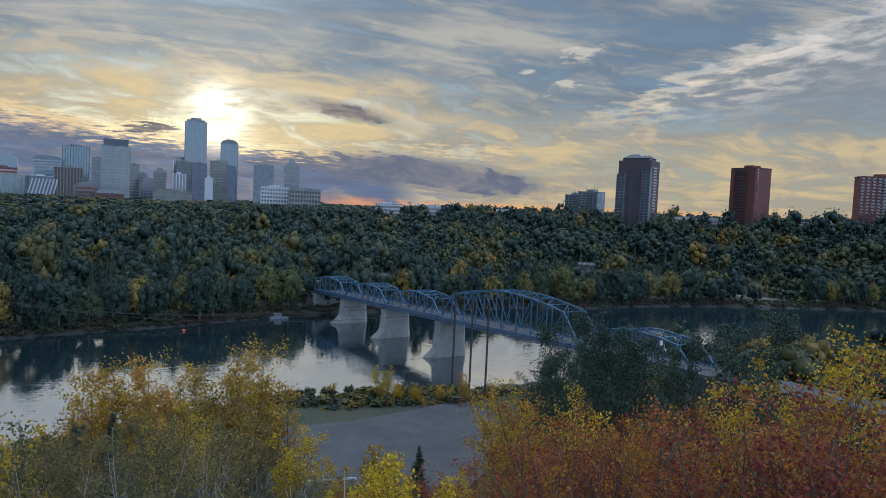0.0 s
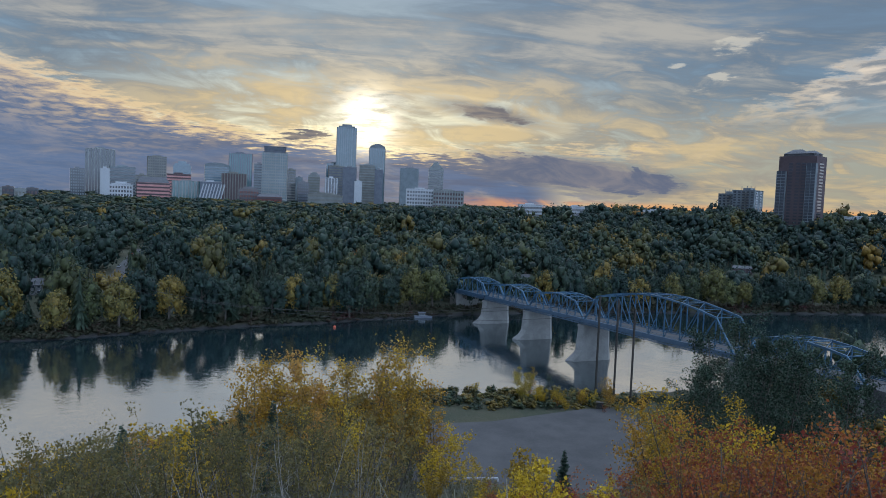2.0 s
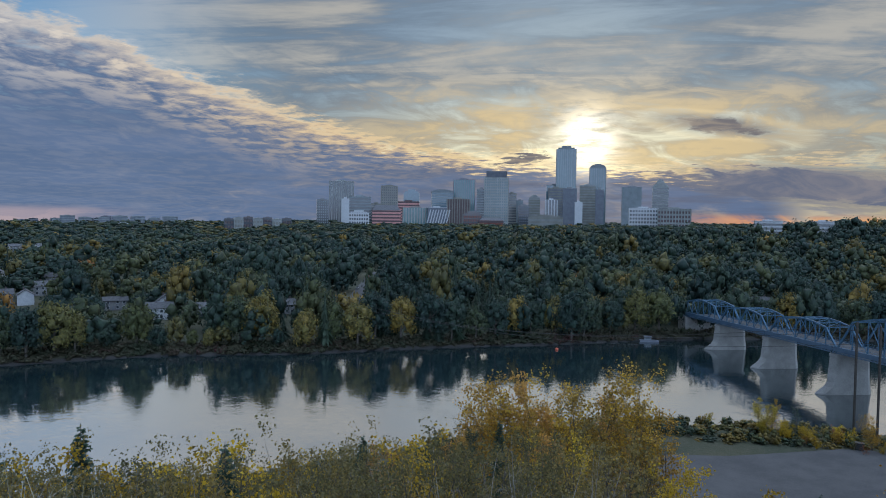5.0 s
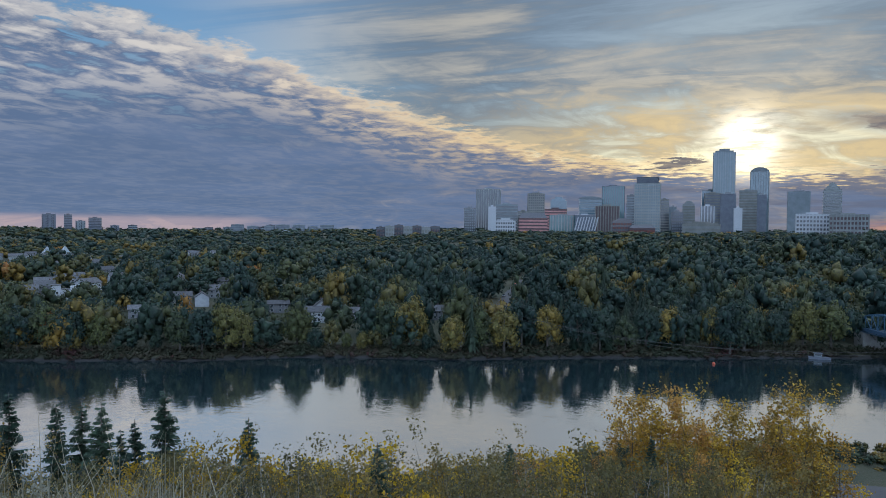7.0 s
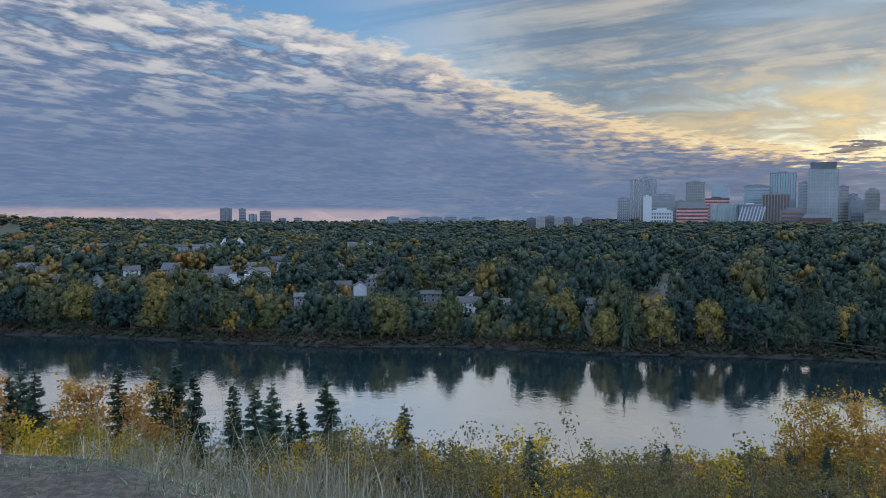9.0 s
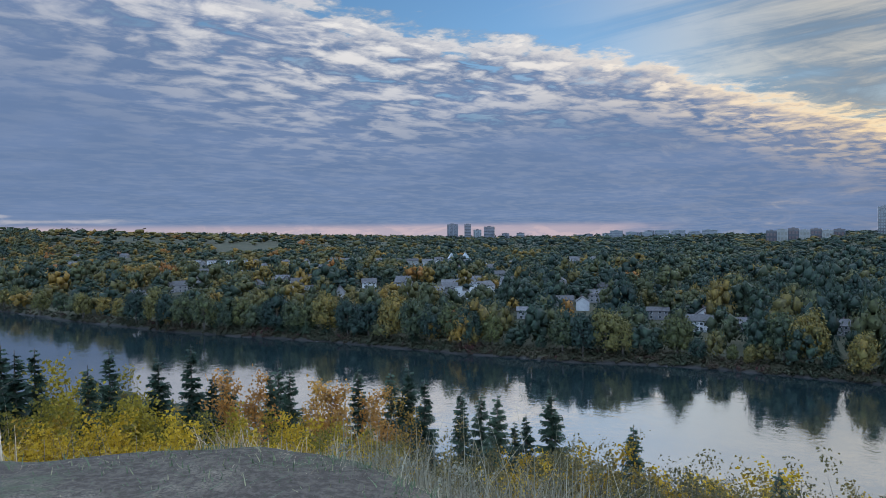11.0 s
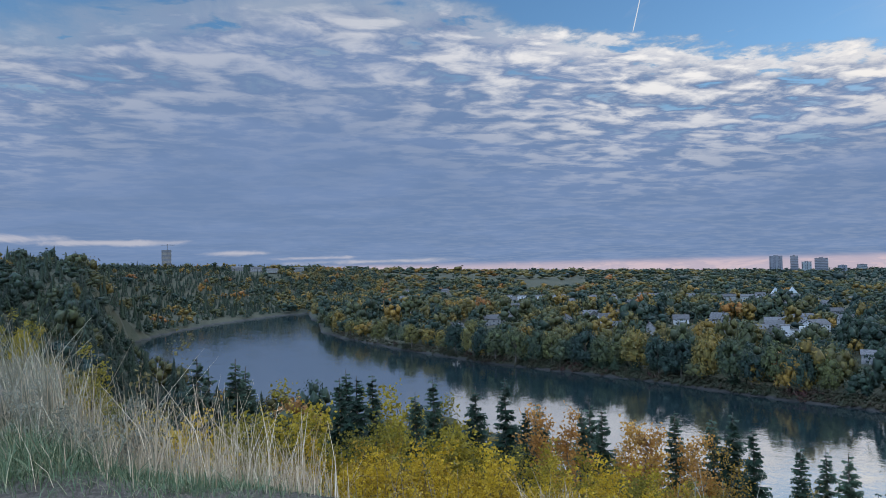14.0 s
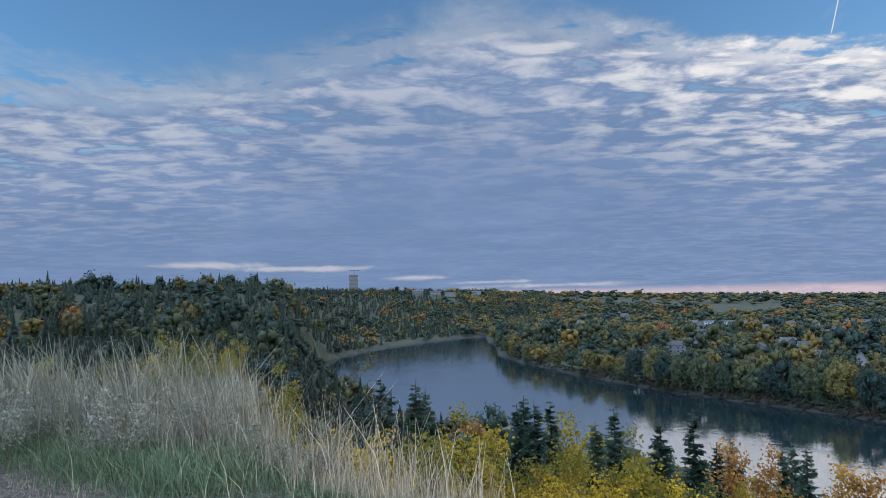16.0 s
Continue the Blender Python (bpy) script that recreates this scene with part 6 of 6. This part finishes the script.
# street climbing the far slope between the trees, with its kerb of grass
bm = bmesh.new()
prev = None
for i in range(25):
    t = i / 24
    c = Vector((-246 - 84 * t, 338 + 148 * t, 0))
    row = []
    for off, dz in ((-4.2, -0.6), (-4.0, 0.55), (4.0, 0.55), (4.2, -0.6)):
        p = c + Vector((0.87, 0.49, 0)) * off
        row.append(bm.verts.new((p.x, p.y, ground(c.x, c.y) + dz)))
    if prev:
        for j in range(3):
            bm.faces.new((prev[j], prev[j + 1], row[j + 1], row[j]))
    prev = row
    CLEAR.append((c.x, c.y, 8.5))
    CLEAR.append((c.x * 0.955, c.y * 0.955, 7.0))
tagged(part("street", bm, mat_asphalt), "grey street climbing between trees on the far slope", "street", kind="structure")


def car(x, y, z, turn, paint, label):
    """A parked car: body, cabin with glass, four wheels with tyres, lights."""
    root = tagged(new("car"), label, "car", "parked cars")
    root.matrix_basis = pose(x, y, z, 0, 0, turn)
    bm = boxes(((-2.2, -0.88, 0.35), (2.2, 0.88, 0.95)))
    bmesh.ops.bevel(bm, geom=bm.edges[:], offset=0.14, segments=2, affect="EDGES")
    part("body", bm, paint, root)
    bm = bmesh.new()
    vs = [bm.verts.new(p) for p in ((-1.3, -0.78, 0.95), (1.2, -0.78, 0.95), (1.2, 0.78, 0.95), (-1.3, 0.78, 0.95),
                                    (-0.9, -0.62, 1.48), (0.5, -0.62, 1.48), (0.5, 0.62, 1.48), (-0.9, 0.62, 1.48))]
    for f in ((0, 1, 5, 4), (1, 2, 6, 5), (2, 3, 7, 6), (3, 0, 4, 7), (4, 5, 6, 7), (3, 2, 1, 0)):
        bm.faces.new([vs[i] for i in f])
    part("cabin", bm, mat_glass, root)
    for wx in (-1.35, 1.35):
        for wy in (-0.82, 0.82):
            bm = bmesh.new()
            bmesh.ops.create_cone(bm, cap_ends=True, segments=14, radius1=0.33, radius2=0.33, depth=0.22, matrix=pose(wx, wy, 0.33, 90))
            part("wheel", bm, mat_black, root)
    for wy in (-0.6, 0.6):
        part("headlight", boxes(((2.16, wy - 0.18, 0.62), (2.23, wy + 0.18, 0.8))), mat_white, root)


car(30.0, 176.0, ground(30, 176) + 0.02, 40, mat_white, "white parked car by the trees near the bridge")
car(24.0, 181.0, ground(24, 181) + 0.02, 30, mat_darkwall, "dark parked car by the trees near the bridge")
for k, (t, off) in enumerate(((0.35, -2.6), (0.6, 2.4), (0.8, -2.5))):
    cx, cy = -246 - 84 * t + 0.87 * off, 338 + 148 * t + 0.49 * off
    car(cx, cy, ground(-246 - 84 * t, 338 + 148 * t) + 0.56, 119, (mat_white, mat_darkwall, mat_orange)[k], ("white", "dark", "red")[k] + " car parked on the street of the far slope")

# ---- cottonwoods of the far shore, lower where houses look out ----
a = -36.0
while a < 103:
    r = float(np.interp(a, FAR_AZ, FAR_R))
    low = any(abs(a - h) < 1.1 for h in house_bearings)
    if abs(a - 9.5) > 1.6 and not -26.5 < a < -20.5:
        plant(cottonwoods[pick.randrange(6)], a, r + pick.uniform(4.5, 12), pick.uniform(0.5, 0.8) if low else pick.uniform(1.05, 1.7))
    a += math.degrees(9.0 / r) * pick.uniform(0.6, 1.5)

woods("bank_woods", 112, 480, 9.8, 220, 0.15, (3.6, 9.0), "dense autumn woods of green, olive and gold along the far bank", 10, (11, 24), grid=1)
woods("valley_woods", 480, 860, 11.4, 50, 0.24, (3.4, 11.0), "autumn woods on the valley side, green to amber", 8, (8, 20), grid=1)
woods("slope_woods", 500, 850, 8.6, 24, 0.27, (2.2, 5.4), "dense dark saplings and shrubs on the slope below the rim", 5, (6, 14), (-38, 12), grid=1)
woods("upland_woods", 860, 1700, 18.5, 10, 0.32, (4.4, 13.5), "distant autumn woods on the valley slopes", 4, (7, 15), grid=1)
woods("ridge_woods", 960, 1750, 13.5, 14, 0.4, (3.6, 6.6), "dark spruce and golden woods on the ridge above the river bend", 5, (9, 16), (99, 124), grid=1)
woods("horizon_woods", 1700, 4600, 56, 6, 0.4, (10, 26), "far woods along the horizon", 3, (8, 19), grid=1)


# low scrub on the far bank: dark red dogwood, brown and olive
a = rng.uniform(-44, 103, 3400)
r = np.interp(a, FAR_AZ, FAR_R) + rng.uniform(1.5, 10.0, len(a))
spots = np.stack([-r * np.sin(np.radians(a)), r * np.cos(np.radians(a)), land(a, r) - 0.3], 1)
v, f, t = spread([leafy_template(14, 0.36, rng, 3, 1) for _ in range(4)], spots, rng.uniform(0.8, 1.9, len(a)), rng.uniform(1.2, 3.0, len(a)),
                 np.clip(0.35 + 0.5 * patchy(spots[:, 0], spots[:, 1], 0.05, 2.0) + rng.normal(0, 0.15, len(a)), 0, 1), rng.uniform(0, 6.28, len(a)))
mat_scrub = foliage("bank_scrub_leaves", [(0, (0.03, 0.04, 0.022)), (0.45, (0.055, 0.05, 0.03)), (0.75, (0.055, 0.03, 0.024)), (1, (0.085, 0.024, 0.027))], "tint", 0.2)
tagged(part("bank_scrub", np_mesh("bank_scrub", v, f, t), mat_scrub), "low dark red and olive scrub along the river bank", "scrub", kind="stuff")


# bushes and rank grass on the flat between the lot and the river
def inside(x, y, outline):
    odd = np.zeros(len(x), bool)
    for (x0, y0), (x1, y1) in zip(outline, outline[1:] + outline[:1]):
        cross = (y0 > y) != (y1 > y)
        odd ^= cross & (x < (x1 - x0) * (y - y0) / (y1 - y0 + 1e-9) + x0)
    return odd


a, r = rng.uniform(-14, 30, 2600), rng.uniform(118, 212, 2600)
x, y = -r * np.sin(np.radians(a)), r * np.cos(np.radians(a))
rn = np.interp(a, NEAR_AZ, NEAR_R)
ok = (r < rn - 2) & ~inside(x, y, [(lx * 1.06, 153 + (ly - 153) * 1.06) for lx, ly in LOT]) & ((r > rn - 22) | (a > 14) | (a < -7))
x, y, r, a = x[ok], y[ok], r[ok], a[ok]
spots = np.stack([x, y, land(a, r) - 0.3], 1)
v, f, t = spread([leafy_template(40, 0.28, rng, 6, 1) for _ in range(4)], spots, rng.uniform(0.9, 2.4, len(x)), rng.uniform(0.8, 3.2, len(x)),
                 rng.uniform(0.3, 0.78, len(x)), rng.uniform(0, 6.28, len(x)))
tagged(part("riverside_scrub", np_mesh("riverside_scrub", v, f, t), mat_wood_far), "dull green and yellow bushes along the near shore", "scrub", kind="stuff")
